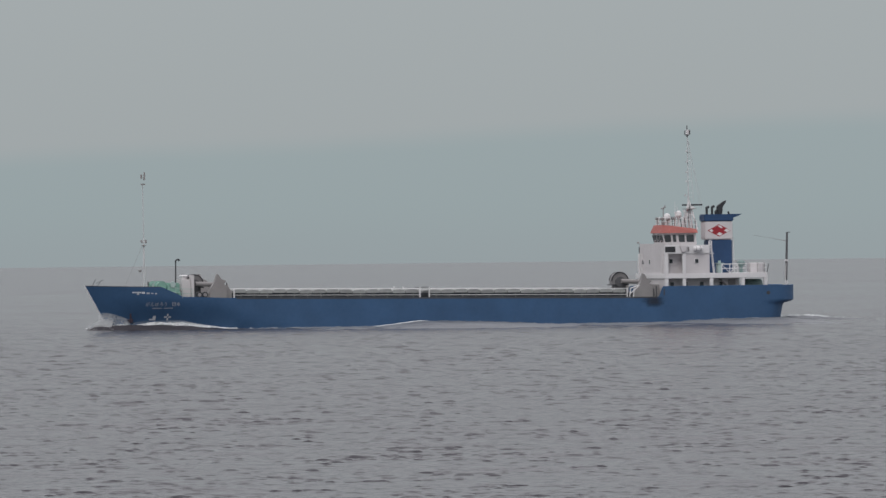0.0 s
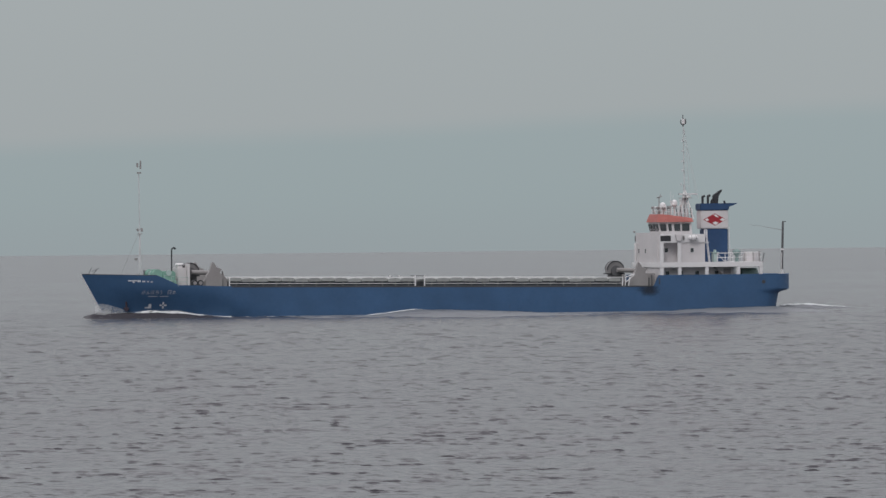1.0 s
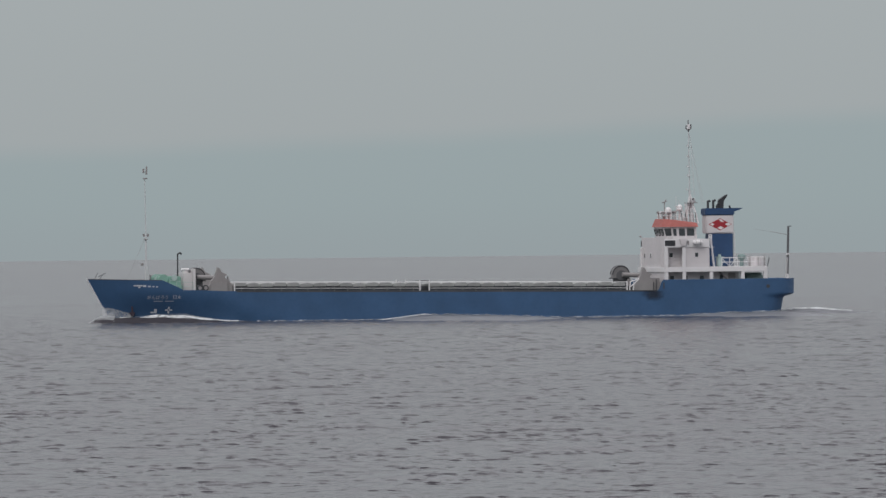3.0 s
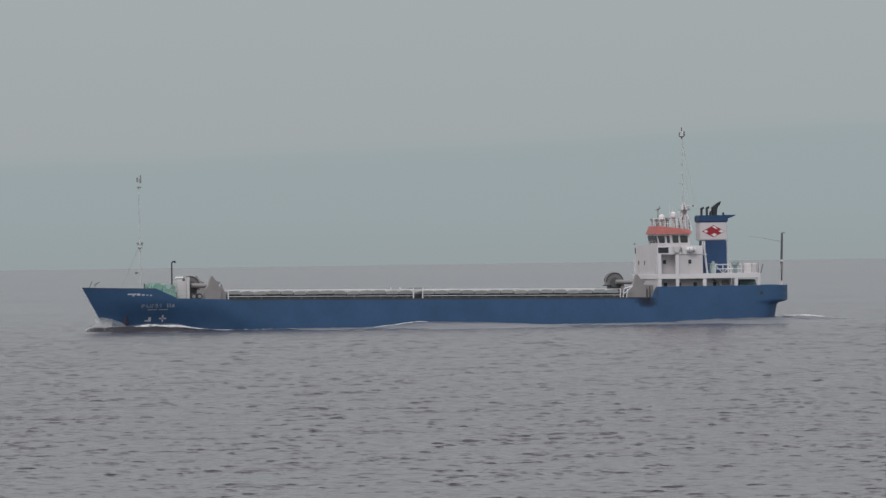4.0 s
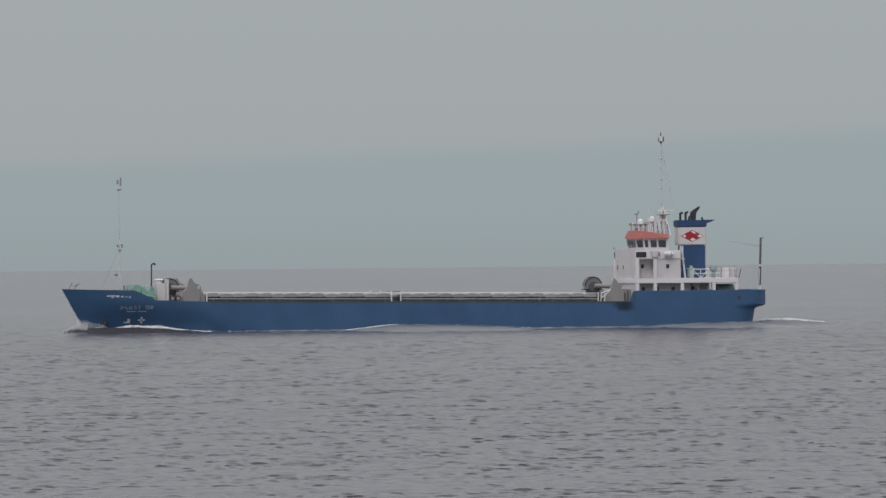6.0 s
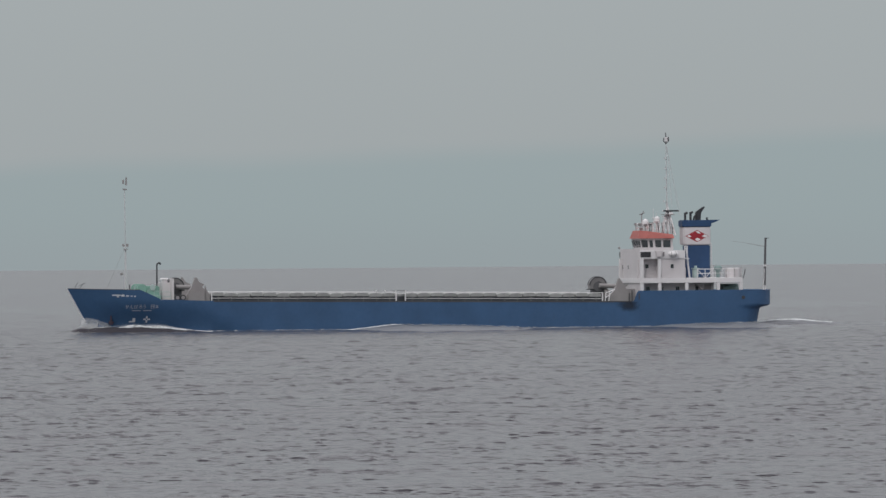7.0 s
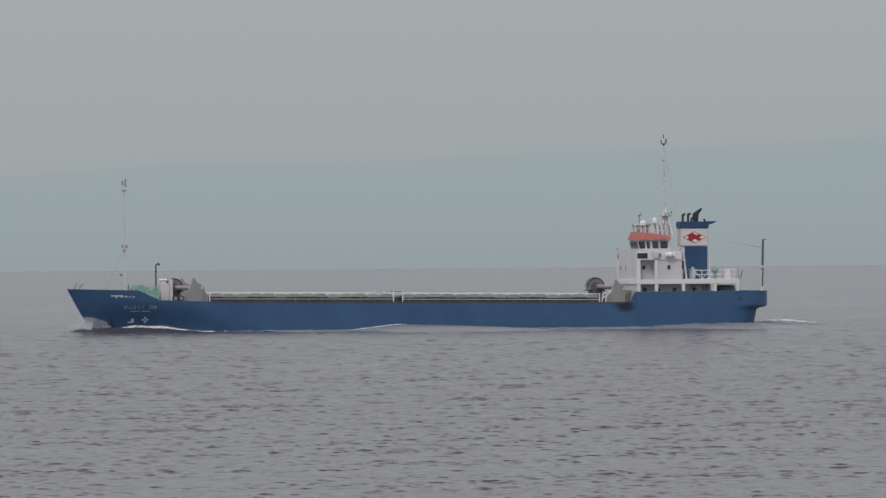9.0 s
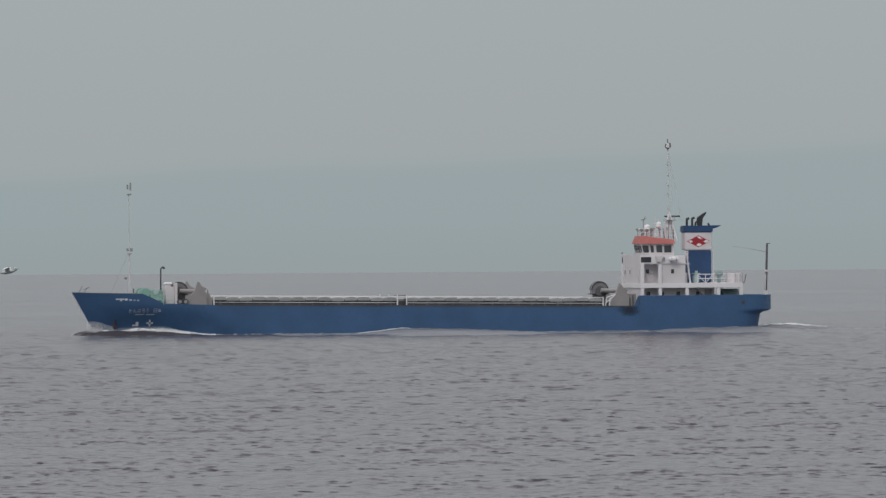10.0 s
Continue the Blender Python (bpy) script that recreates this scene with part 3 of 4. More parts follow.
# ---- wheelhouse ----
PLAN = [(10.6, -3.3), (13.3, -3.3), (13.88, -1.4), (13.88, 2.2), (13.3, 3.3), (10.6, 3.3)]


def rake(x):
    """How far the head of the window band leans forward."""
    return 0.10 * min(1.0, max(0.0, (x - 10.6) / 2.7)) + 0.14 * min(1.0, max(0.0, (x - 13.3) / 0.58))


bridge = part("wheelhouse", plan_prism(B(), PLAN, 7.36, 8.62), M_WHITE, ship, "white wheelhouse with a band of windows")
part("window_band", plan_prism(B(), [(x - 0.04 if x > 11 else x + 0.04, y * 0.985) for x, y in PLAN], 8.6, 9.52, rake), M_WHITE, bridge)


def bridge_window(p, q, u0, u1, z0=8.52, z1=9.28):
    """A pane between two corners of the wheelhouse plan, leaning out at its head."""
    p, q = Vector((*p, 0)), Vector((*q, 0))
    out = Vector((q - p)).cross(Vector((0, 0, 1))).normalized()
    if out.dot((p + q) / 2 - Vector((11.8, 0, 0))) < 0:
        out = -out
    a, b = p.lerp(q, u0), p.lerp(q, u1)
    bm = B()
    vs = []
    for d in (0.03, -0.05):
        for pt, z in ((a, z0), (b, z0), (b, z1), (a, z1)):
            lean = rake(pt.x) * (z - 8.6) / 0.92
            vs.append(bm.verts.new(pt + out * d + Vector((lean, 0, z))))
    for f in ((0, 1, 2, 3), (7, 6, 5, 4), (0, 4, 5, 1), (1, 5, 6, 2), (2, 6, 7, 3), (3, 7, 4, 0)):
        bm.faces.new([vs[k] for k in f])
    part("window", bm, M_GLASS, bridge, "dark wheelhouse window")


bridge_window(PLAN[4], PLAN[5], 0.04, 0.165)
bridge_window(PLAN[4], PLAN[5], 0.275, 0.51)
bridge_window(PLAN[4], PLAN[5], 0.593, 0.885)
bridge_window(PLAN[3], PLAN[4], 0.16, 0.84)
for k in range(3):
    bridge_window(PLAN[2], PLAN[3], 0.06 + 0.32 * k, 0.28 + 0.32 * k)
bridge_window(PLAN[1], PLAN[2], 0.08, 0.92)
for k in range(3):
    bridge_window(PLAN[0], PLAN[1], 0.05 + 0.33 * k, 0.28 + 0.33 * k)

ROOF = [(10.5, -3.55), (13.6, -3.55), (14.28, -1.45), (14.28, 2.3), (13.65, 3.55), (10.5, 3.55)]
bm = B()
low = [bm.verts.new((x, y, 9.48)) for x, y in ROOF]
high = [bm.verts.new((10.6 + (x - 10.5) * 0.88, y * 0.90, 9.90 + 0.44 * (x - 10.5) / 3.8)) for x, y in ROOF]
bm.faces.new(low), bm.faces.new(high[::-1])
for k in range(6):
    bm.faces.new((low[k], low[k - 1], high[k - 1], high[k]))
part("roof", bm, M_ROOF, bridge, "orange-red roof with sloping sides")


def tube_rail(name, pts, height, parent, material=None, radius=0.03, mids=1, gap=1.2, label=""):
    """A run of guard rail over deck points, each post a part of its own."""
    bm, feet = B(), []
    for p, q in zip(pts, pts[1:]):
        p, q = Vector(p), Vector(q)
        for k in range(mids + 1):
            h = Vector((0, 0, height * (1 - k / (mids + 1))))
            rod(bm, p + h, q + h, radius, n=6)
        n = max(1, round((q - p).length / gap))
        feet += [p.lerp(q, k / n) for k in range(n if q != Vector(pts[-1]) else n + 1)]
    rail = part(name, bm, material or M_TRIM, parent, label)
    post = part("post", rod(B(), (0, 0, 0), (0, 0, height), radius, n=6), material or M_TRIM, rail)
    post.location = feet[0]
    for foot in feet[1:]:
        again(post, *foot)
    return rail


tube_rail("roof_rail", [(10.5, 3.1, 9.85), (12.8, 3.1, 10.1), (13.5, 1.8, 10.2), (13.5, -1.8, 10.2), (12.8, -3.1, 10.1), (10.5, -3.1, 9.85)], 0.95, ship, radius=0.022, gap=0.8, label="thin white rail round the wheelhouse roof")
tube_rail("boat_deck_rail", [(8.5, 5.4, 5.2), (6.75, 5.4, 5.2)], 0.92, ship, radius=0.045, gap=0.85, label="white tubular guard rail")
tube_rail("boat_deck_rail", [(6.75, 5.4, 5.2), (3.6, 5.4, 5.2), (3.6, -5.4, 5.2), (9.4, -5.4, 5.2)], 0.95, ship, radius=0.02, gap=1.4, label="thin white guard rail")
bm = B()
for y in (5.15, 4.75):
    rod(bm, (9.62, y, 8.5), (9.22, y, 5.2), 0.05)
ladder = part("ladder", bm, M_TRIM, ship, "white ladder up to the bridge deck")
rung = part("rung", rod(B(), (0, 4.75, 0), (0, 5.15, 0), 0.025, n=6), M_TRIM, ladder)
rung.location = (9.58, 0, 8.2)
for k in range(1, 10):
    again(rung, 9.58 - 0.037 * k, 0, 8.2 - 0.31 * k)
bm = B()
for x in (9.75, 9.45):
    rod(bm, (x, 4.9, 7.3), (x, 4.9, 8.6), 0.05)
rod(bm, (9.75, 4.9, 8.6), (9.45, 4.9, 8.6), 0.05)
box(bm, 9.3, 9.85, 3.8, 5.2, 7.22, 7.30)
part("ladder_platform", bm, M_TRIM, ship)


def life_raft(x, y, z, n):
    bm = B()
    rod(bm, (x - n, y, z), (x + n, y, z), 0.27, n=16)
    ball(bm, (x - n, y, z), 0.26), ball(bm, (x + n, y, z), 0.26)
    raft = part("life_raft", bm, M_TRIM, ship, "white life raft canister", smooth=True)
    bm = B()
    for dx in (-0.25, 0.25):
        rod(bm, (x + dx - 0.02, y, z), (x + dx + 0.02, y, z), 0.285, n=16)
        rod(bm, (x + dx, y + 0.1, z - 0.1), (x + dx, 5.3, 7.6), 0.04)
    part("strap", bm, M_GREY, raft)


life_raft(11.25, 5.80, 7.78, 0.28)
bm = prism(B(), [(12.32, 8.16), (13.24, 8.16), (13.02, 7.44), (12.56, 7.44)], 5.49, 5.74)
bmesh.ops.bevel(bm, geom=bm.edges[:], offset=0.05, segments=2, affect="EDGES")
part("wing_locker", bm, M_WHITE, house, "white tapered locker on the bridge wing")
part("lamp_bracket", box(B(), 12.18, 12.30, 5.48, 5.66, 7.55, 8.0, 0.03), M_GREY, house)

# ---- funnel ----
funnel = tagged(new("funnel"), "blue and white funnel with a red diamond emblem")
funnel.parent = ship
FY0, FY1 = -0.75, 0.95


def casing(name, x0, x1, z0, z1, material, grow=0.0):
    bm = box(B(), x0, x1, FY0 - grow, FY1 + grow, z0, z1, 0.10)
    return part(name, bm, material, funnel)


casing("lower_casing", 5.88, 8.52, 5.2, 8.76, M_FUNNEL)
casing("white_band", 5.80, 8.86, 8.74, 10.72, M_WHITE, 0.03)
casing("top_casing", 5.70, 8.98, 10.68, 11.44, M_FUNNEL, 0.06)
bm = prism(B(), [(5.8, 11.46), (4.75, 11.46), (5.25, 11.22), (5.8, 11.05)], FY0 - 0.06, FY1 + 0.06)
part("smoke_fin", bm, M_FUNNEL, funnel)
part("casing_vent", box(B(), 8.5, 9.1, -0.7, 0.7, 5.2, 6.3, 0.05), M_WHITE, funnel)


def diamond(cx, cz, rx, rz):
    return [(cx - rx, cz), (cx, cz - rz), (cx + rx, cz), (cx, cz + rz)]


def on_funnel(name, outline, layer, material, label=""):
    y = FY1 + 0.034 + 0.004 * layer
    part(name, prism(B(), outline, y - 0.02, y), material, funnel, label)


on_funnel("emblem", diamond(7.34, 9.71, 1.30, 0.66), 1, M_RED, "red diamond emblem")
on_funnel("emblem_gap", [(8.46, 9.71), (8.20, 9.55), (7.96, 9.68), (8.20, 9.87)], 2, M_TRIM)
on_funnel("emblem_gap", [(6.10, 9.71), (6.45, 9.54), (6.80, 9.68), (6.50, 9.89)], 2, M_TRIM)
on_funnel("emblem_gap", [(7.52, 10.25), (7.18, 10.24), (6.88, 9.93), (7.26, 10.02)], 2, M_TRIM)
on_funnel("emblem_gap", [(7.25, 9.13), (7.60, 9.33), (7.30, 9.52), (6.94, 9.36)], 2, M_TRIM)

for x, h in ((8.42, 12.16), (7.82, 12.22)):
    bm = rod(B(), (x, 0.1, 11.4), (x, 0.1, h), 0.13, n=12)
    rod(bm, (x, 0.1, h), (x - 0.26, 0.1, h + 0.10), 0.13, n=12)
    ball(bm, (x, 0.1, h), 0.13)
    part("exhaust_pipe", bm, M_BLACK, funnel, "black exhaust pipe bent aft")
bm = prism(B(), [(7.25, 11.4), (6.72, 11.4), (6.72, 12.25), (6.35, 12.62), (6.22, 12.95), (6.55, 12.80), (6.95, 12.52), (7.25, 12.32)], -0.25, 0.3)
bmesh.ops.bevel(bm, geom=bm.edges[:], offset=0.06, segments=2, affect="EDGES")
part("uptake", bm, M_BLACK, funnel, "broad black uptake leaning aft")
bm = rod(B(), (7.5, 0.3, 11.4), (7.5, 0.3, 11.75), 0.11)
rod(bm, (7.5, 0.3, 11.75), (7.25, 0.3, 12.0), 0.09)
part("exhaust_pipe", bm, M_BLACK, funnel)
part("exhaust_pipe", rod(B(), (5.95, 0.2, 11.4), (6.05, 0.2, 11.72), 0.11), M_BLACK, funnel)

bm = B()
for y in (0.35, 0.75):
    rod(bm, (5.62, y, 5.2), (5.68, y, 8.9), 0.035, n=6)
for k in range(11):
    rod(bm, (5.62, 0.35, 5.5 + 0.3 * k), (5.62, 0.75, 5.5 + 0.3 * k), 0.02, n=6)
part("funnel_ladder", bm, M_TRIM, funnel, "white ladder up the funnel")

# ---- boat deck gear ----
bm = box(B(), 8.05, 8.62, 3.6, 4.3, 5.2, 6.15, 0.08)
box(bm, 7.95, 8.72, 3.5, 4.4, 6.15, 6.25, 0.03)
rod(bm, (8.3, 3.95, 6.2), (8.3, 3.95, 6.5), 0.16)
part("fan_housing", bm, M_PALEGREEN, ship, "pale green fan housing", smooth=False)
bm = rod(B(), (5.45, 2.6, 5.2), (5.45, 2.6, 6.1), 0.20, n=14)
rod(bm, (5.45, 2.6, 5.95), (5.45, 2.6, 6.2), 0.36, 0.46, 18)
ball(bm, (5.45, 2.6, 6.2), 0.46, 0.75, 16)
part("ventilator", bm, M_VENT, ship, "grey-green mushroom ventilator")
bm = B()
for x0, x1 in ((8.45, 7.65), (6.85, 7.55)):
    rod(bm, (x0, 5.38, 6.05), (x1, 5.38, 5.22), 0.035, n=6)
part("rail_brace", bm, M_TRIM, ship, "white crossed braces of the guard rail")
bm = rod(B(), (3.6, 2.0, 5.2), (3.6, 2.0, 6.18), 0.92, n=28)
tank = part("water_tank", bm, M_WHITE, ship, "round white tank on the boat deck")
bm = rod(B(), (3.6, 2.0, 6.16), (3.6, 2.0, 6.24), 0.80, n=28)
part("lid", bm, M_TRIM, tank)
for k in range(6):
    a0 = k * math.pi / 3 + 0.4
    part("stay", rod(B(), (3.6 + 0.95 * math.cos(a0), 2 + 0.95 * math.sin(a0), 5.2), (3.6 + 0.95 * math.cos(a0), 2 + 0.95 * math.sin(a0), 6.3), 0.035, n=6), M_GREY, tank)
bm = rod(B(), (2.75, 3.2, 5.2), (2.55, 3.2, 6.1), 0.05)
rod(bm, (3.49, 3.2, 5.1), (2.75, 3.2, 5.2), 0.05)
part("davit", bm, M_DARKGREY, ship)

# stern pole with its boom
bm = rod(B(), (-0.45, 0, 2.72), (-0.45, 0, 4.3), 0.20, 0.16)
pole = part("stern_post", bm, M_TRIM, ship, "dark pole at the stern on a white foot")
bm = rod(B(), (-0.45, 0, 4.3), (-0.62, 0, 9.45), 0.145, 0.115, 10)
part("pole", bm, M_DARKGREY, pole)
bm = rod(B(), (-0.53, 0, 6.35), (-0.54, 0, 6.55), 0.17)
part("collar", bm, M_TRIM, pole)
part("cap", box(B(), -0.95, -0.55, -0.08, 0.08, 9.40, 9.48), M_DARKGREY, pole)
part("boom", rod(B(), (-0.55, 0, 8.52), (1.4, 0.1, 8.88), 0.03, 0.02), M_GREY, pole)
part("boom_line", rod(B(), (1.4, 0.1, 8.88), (3.2, 0.1, 9.15), 0.012, n=6), M_GREY, pole)
bm = rod(B(), (-0.3, 0.2, 4.2), (-0.42, 0.15, 6.1), 0.04)
part("halyard", bm, M_TRIM, pole)

# ---- main mast ----
mast = part("main_mast", rod(rod(B(), (10.35, 0, 9.8), (10.42, 0, 13.4), 0.15, 0.11), (10.42, 0, 13.4), (10.48, 0, 19.85), 0.055, 0.04), M_MAST, ship, "tall thin white lattice mast with lamps")
for y, x in ((0.8, 9.7), (-0.8, 9.7), (0.5, 10.95), (-0.5, 10.95)):
    part("mast_leg", rod(B(), (x, y, 9.8), (10.38, 0, 13.1), 0.09, 0.06), M_TRIM, mast)
part("mast_stay_pole", rod(B(), (9.95, 0.35, 12.9), (10.32, 0.05, 19.3), 0.02, 0.015, 6), M_MAST, mast)
for k in range(14):
    z = 13.3 + 0.43 * k
    xr = 9.97 + 0.37 * (z - 12.9) / 6.4
    part("rung", rod(B(), (xr, 0.3 - 0.25 * k / 14, z), (10.45, 0, z + 0.05), 0.012, n=6), M_MAST, mast)
for y in (0.35, -0.35):
    part("mast_stay", rod(B(), (8.95, y, 12.0), (10.46, y * 0.1, 19.6), 0.014, n=6), M_MAST, mast)
part("mast_platform", box(B(), 9.7, 10.9, -0.6, 0.6, 12.02, 12.08), M_GREY, mast)
for z, x in ((13.42, 10.75), (14.9, 10.62), (15.9, 10.62), (17.0, 10.6), (18.1, 10.6)):
    bm = box(B(), x - 0.22, x + 0.10, -0.16, 0.16, z, z + 0.05)
    rod(bm, (x, 0, z + 0.05), (x, 0, z + 0.22), 0.06)
    part("mast_lamp", bm, M_MAST, mast)
bm = rod(B(), (10.48, 0, 19.7), (10.50, 0, 20.95), 0.08, 0.05)
rod(bm, (10.20, 0, 20.05), (10.22, 0, 20.5), 0.08)
rod(bm, (10.76, 0, 20.05), (10.72, 0, 20.4), 0.055)
rod(bm, (10.18, 0, 20.06), (10.48, 0, 19.82), 0.06)
rod(bm, (10.78, 0, 20.06), (10.48, 0, 19.82), 0.05)
part("masthead_lamp", bm, M_DARKGREY, mast, "dark lamps at the masthead")
part("masthead_shield", box(B(), 10.3, 10.62, -0.1, 0.1, 19.95, 20.5, 0.04), M_TRIM, mast)
for k in range(3):
    yy = (0.5, -0.6, 0.2)[k]
    part("aerial", rod(B(), (11.0 + 0.5 * k, yy, 10.1), (11.0 + 0.5 * k, yy, 12.0 + 0.4 * k), 0.03, 0.015, 6), M_TRIM, mast)

# radar scanner that turns on the mast; white in front, dark behind
radar = new("radar_scanner")
radar.parent = ship
tagged(radar, "slim rotating radar scanner, white in front")
part("scanner_face", box(B(), 0.02, 0.13, -1.1, 1.1, -0.06, 0.10, 0.02), M_TRIM, radar)
part("scanner_back", box(B(), -0.13, 0.015, -1.1, 1.1, -0.06, 0.10, 0.02), M_BLACK, radar)
RADAR_AT = (10.0, 0.0, 12.45)
bm = box(B(), 9.78, 10.22, -0.2, 0.2, 12.06, 12.30, 0.04)
part("radar_gearbox", rod(bm, (10.0, 0, 12.28), (10.0, 0, 12.42), 0.09), M_TRIM, ship)

# aerials and domes on the wheelhouse roof
for x, y, z, r in ((12.95, 0.4, 11.25, 0.36), (11.62, 0.3, 11.55, 0.33), (12.3, -1.4, 11.0, 0.28)):
    bm = rod(B(), (x, y, 10.0), (x, y, z - 0.1), 0.07)
    part("dome_mast", bm, M_TRIM, bridge)
    part("dome", ball(rod(B(), (x, y, z - 0.38), (x, y, z), r, r), (x, y, z), r), M_TRIM, bridge, "white satellite dome", smooth=True)
bm = rod(B(), (13.25, 0, 10.1), (13.25, 0, 12.1), 0.07, 0.05)
rod(bm, (13.5, 0.1, 12.08), (12.95, -0.1, 12.28), 0.06)
rod(bm, (13.25, 0, 11.9), (13.05, 0, 12.5), 0.035)
part("wind_vane", bm, M_GREY, bridge)
for x, y, z in ((13.75, 1.2, 10.85), (13.3, 1.8, 10.8), (12.7, 2.2, 10.95), (13.8, -0.4, 10.9)):
    bm = rod(B(), (x, y, 10.1), (x, y, z), 0.05)
    box(bm, x - 0.2, x + 0.2, y - 0.16, y + 0.16, z, z + 0.26, 0.05)
    part("searchlight", bm, M_GREY, bridge, "grey lamp housing")
for x, y, z in ((12.25, 1.0, 11.75), (11.2, 1.4, 11.3), (10.85, 2.2, 11.5), (10.65, -1.0, 11.9), (11.9, 2.4, 11.2)):
    bm = rod(B(), (x, y, 9.95), (x - 0.05, y, z), 0.04, 0.03)
    box(bm, x - 0.25, x + 0.1, y - 0.05, y + 0.05, z - 0.1, z - 0.02)
    part("roof_aerial", bm, M_TRIM, bridge)

for x, y, z, lean in ((11.95, 1.9, 11.1, 0.18), (11.55, 2.0, 11.2, 0.2), (11.1, 2.0, 11.25, 0.2), (10.55, 2.6, 11.0, 0.1)):
    part("raked_stay", rod(B(), (x - lean, y, 9.95), (x, y, z), 0.05, n=6), M_DARKGREY, bridge)
bm = box(B(), 13.1, 13.9, 0.9, 1.5, 10.62, 10.72, 0.02)
part("antenna_shelf", rod(bm, (13.5, 1.2, 10.1), (13.5, 1.2, 10.65), 0.05), M_MAST, bridge)
part("horn", rod(B(), (13.55, 0.7, 11.0), (14.0, 0.75, 11.02), 0.06, 0.16, 12), M_MAST, bridge)
part("horn_post", rod(B(), (13.55, 0.7, 10.1), (13.55, 0.7, 11.02), 0.05), M_MAST, bridge)
for x, y in ((12.65, 1.3), (13.0, 2.4), (11.4, -0.4)):
    bm = rod(B(), (x, y, 10.0), (x, y, 11.15), 0.035)
    part("signal_lamp", box(bm, x - 0.13, x + 0.13, y - 0.1, y + 0.1, 10.9, 11.2, 0.04), M_DARKGREY, bridge)
for x in (11.9, 11.15):
    part("mast_brace", rod(B(), (x, 0.9, 10.0), (10.42, 0.05, 12.0), 0.035, n=6), M_MAST, bridge)

# ---- forecastle ----
fore = part("foremast", rod(rod(B(), (69.82, 0, 3.5), (69.84, 0, 8.9), 0.12, 0.08), (69.84, 0, 8.9), (69.90, 0, 15.2), 0.040, 0.03), M_MAST, ship, "slender white foremast with lamps")
part("mast_step", box(B(), 69.6, 70.05, -0.25, 0.25, 8.72, 8.80), M_GREY, fore)
bm = rod(B(), (69.62, 0, 9.0), (69.62, 0, 9.35), 0.12)
rod(bm, (69.98, 0, 9.05), (70.1, 0, 9.32), 0.11)
part("mast_lamp", bm, M_GREY, fore)
bm = rod(B(), (69.7, 0, 15.55), (69.68, 0, 16.4), 0.10, 0.08)
part("masthead_lamp", bm, M_GREY, fore, "dark lamp at the masthead")
part("masthead_shield", box(B(), 69.92, 70.1, -0.09, 0.09, 15.7, 16.15), M_GREY, fore)
part("masthead_plate", box(B(), 69.62, 70.05, -0.15, 0.15, 15.05, 15.2), M_GREY, fore)
for s in (0.3, -0.3):
    part("mast_pole", rod(B(), (69.7, s, 3.5), (69.86, s * 0.3, 15.0), 0.009, n=6), M_MAST, fore)
part("deck_bell", box(B(), 70.1, 70.4, -0.12, 0.12, 6.0, 6.25, 0.04), M_GREY, fore)
part("forestay", rod(B(), (71.9, 0, 4.5), (69.86, 0, 9.0), 0.012, n=6), M_GREY, fore)
bm = rod(B(), (69.45, 0.2, 3.5), (69.45, 0.2, 5.0), 0.07)
part("bollard_lamp", bm, M_DARKGREY, ship)

windlass = tagged(new("windlass"), "green anchor windlass on the forecastle")
windlass.parent = ship
for y in (-1.6, 1.4):
    part("drum", rod(B(), (68.4, y - 0.7, 4.55), (68.4, y + 0.7, 4.55), 0.40, n=20), M_GREEN, windlass)
    for dy in (-0.75, 0.75):
        part("flange", rod(B(), (68.4, y + dy - 0.05, 4.55), (68.4, y + dy + 0.05, 4.55), 0.50, n=22), M_GREEN, windlass)
part("gear_case", box(B(), 66.6, 67.9, 0.3, 2.6, 3.45, 4.85, 0.12), M_GREEN, windlass)
part("gear_case", box(B(), 67.6, 68.9, -0.5, 0.3, 3.45, 4.95, 0.15), M_PALEGREEN, windlass)
part("bedplate", box(B(), 66.5, 69.4, -2.6, 2.6, 3.4, 3.9, 0.05), M_GREEN, windlass)
part("brake_wheel", rod(B(), (67.35, 2.65, 4.7), (67.35, 2.75, 4.7), 0.30, n=16), M_PALEGREEN, windlass)
tube_rail("forecastle_rail", [(68.2, 4.6, 3.5), (66.9, 5.2, 3.3), (65.9, 5.35, 3.25)], 0.95, ship, M_PALEGREEN, 0.022, gap=0.7)
bm = rod(B(), (75.35, 0.12, 4.6), (75.0, 0.12, 5.3), 0.03)
rod(bm, (74.75, -0.3, 4.6), (74.3, -0.3, 5.2), 0.03)
rod(bm, (74.9, -0.2, 4.9), (74.1, -0.25, 5.22), 0.025)
part("jackstaff", bm, M_DARKGREY, ship)
bm = rod(B(), (66.48, 0, 3.3), (66.46, 0, 7.15), 0.085, 0.075)
rod(bm, (66.46, 0, 7.15), (66.2, 0, 7.32), 0.08)
rod(bm, (66.2, 0, 7.32), (66.05, 0, 7.12), 0.10)
part("vent_post", bm, M_BLACK, ship, "black hooked post on the forecastle break")
bm = box(B(), 65.19, 66.15, -1.6, 1.4, 3.2, 5.20, 0.06)
bm = rod(bm, (65.78, 0.6, 5.2), (65.78, 0.6, 5.55), 0.34, 0.28, 18)
store = part("deck_store", bm, M_WHITE, ship, "white deck store with a mushroom vent")
part("vent_cap", rod(B(), (65.78, 0.6, 5.53), (65.78, 0.6, 5.66), 0.48, 0.36, 18), M_TRIM, store)
bm = prism(B(), [(65.20, 3.2), (65.20, 5.62), (64.95, 5.62), (64.95, 3.2)], 0.6, 2.0)
part("end_wall", bm, M_WHITE, store)
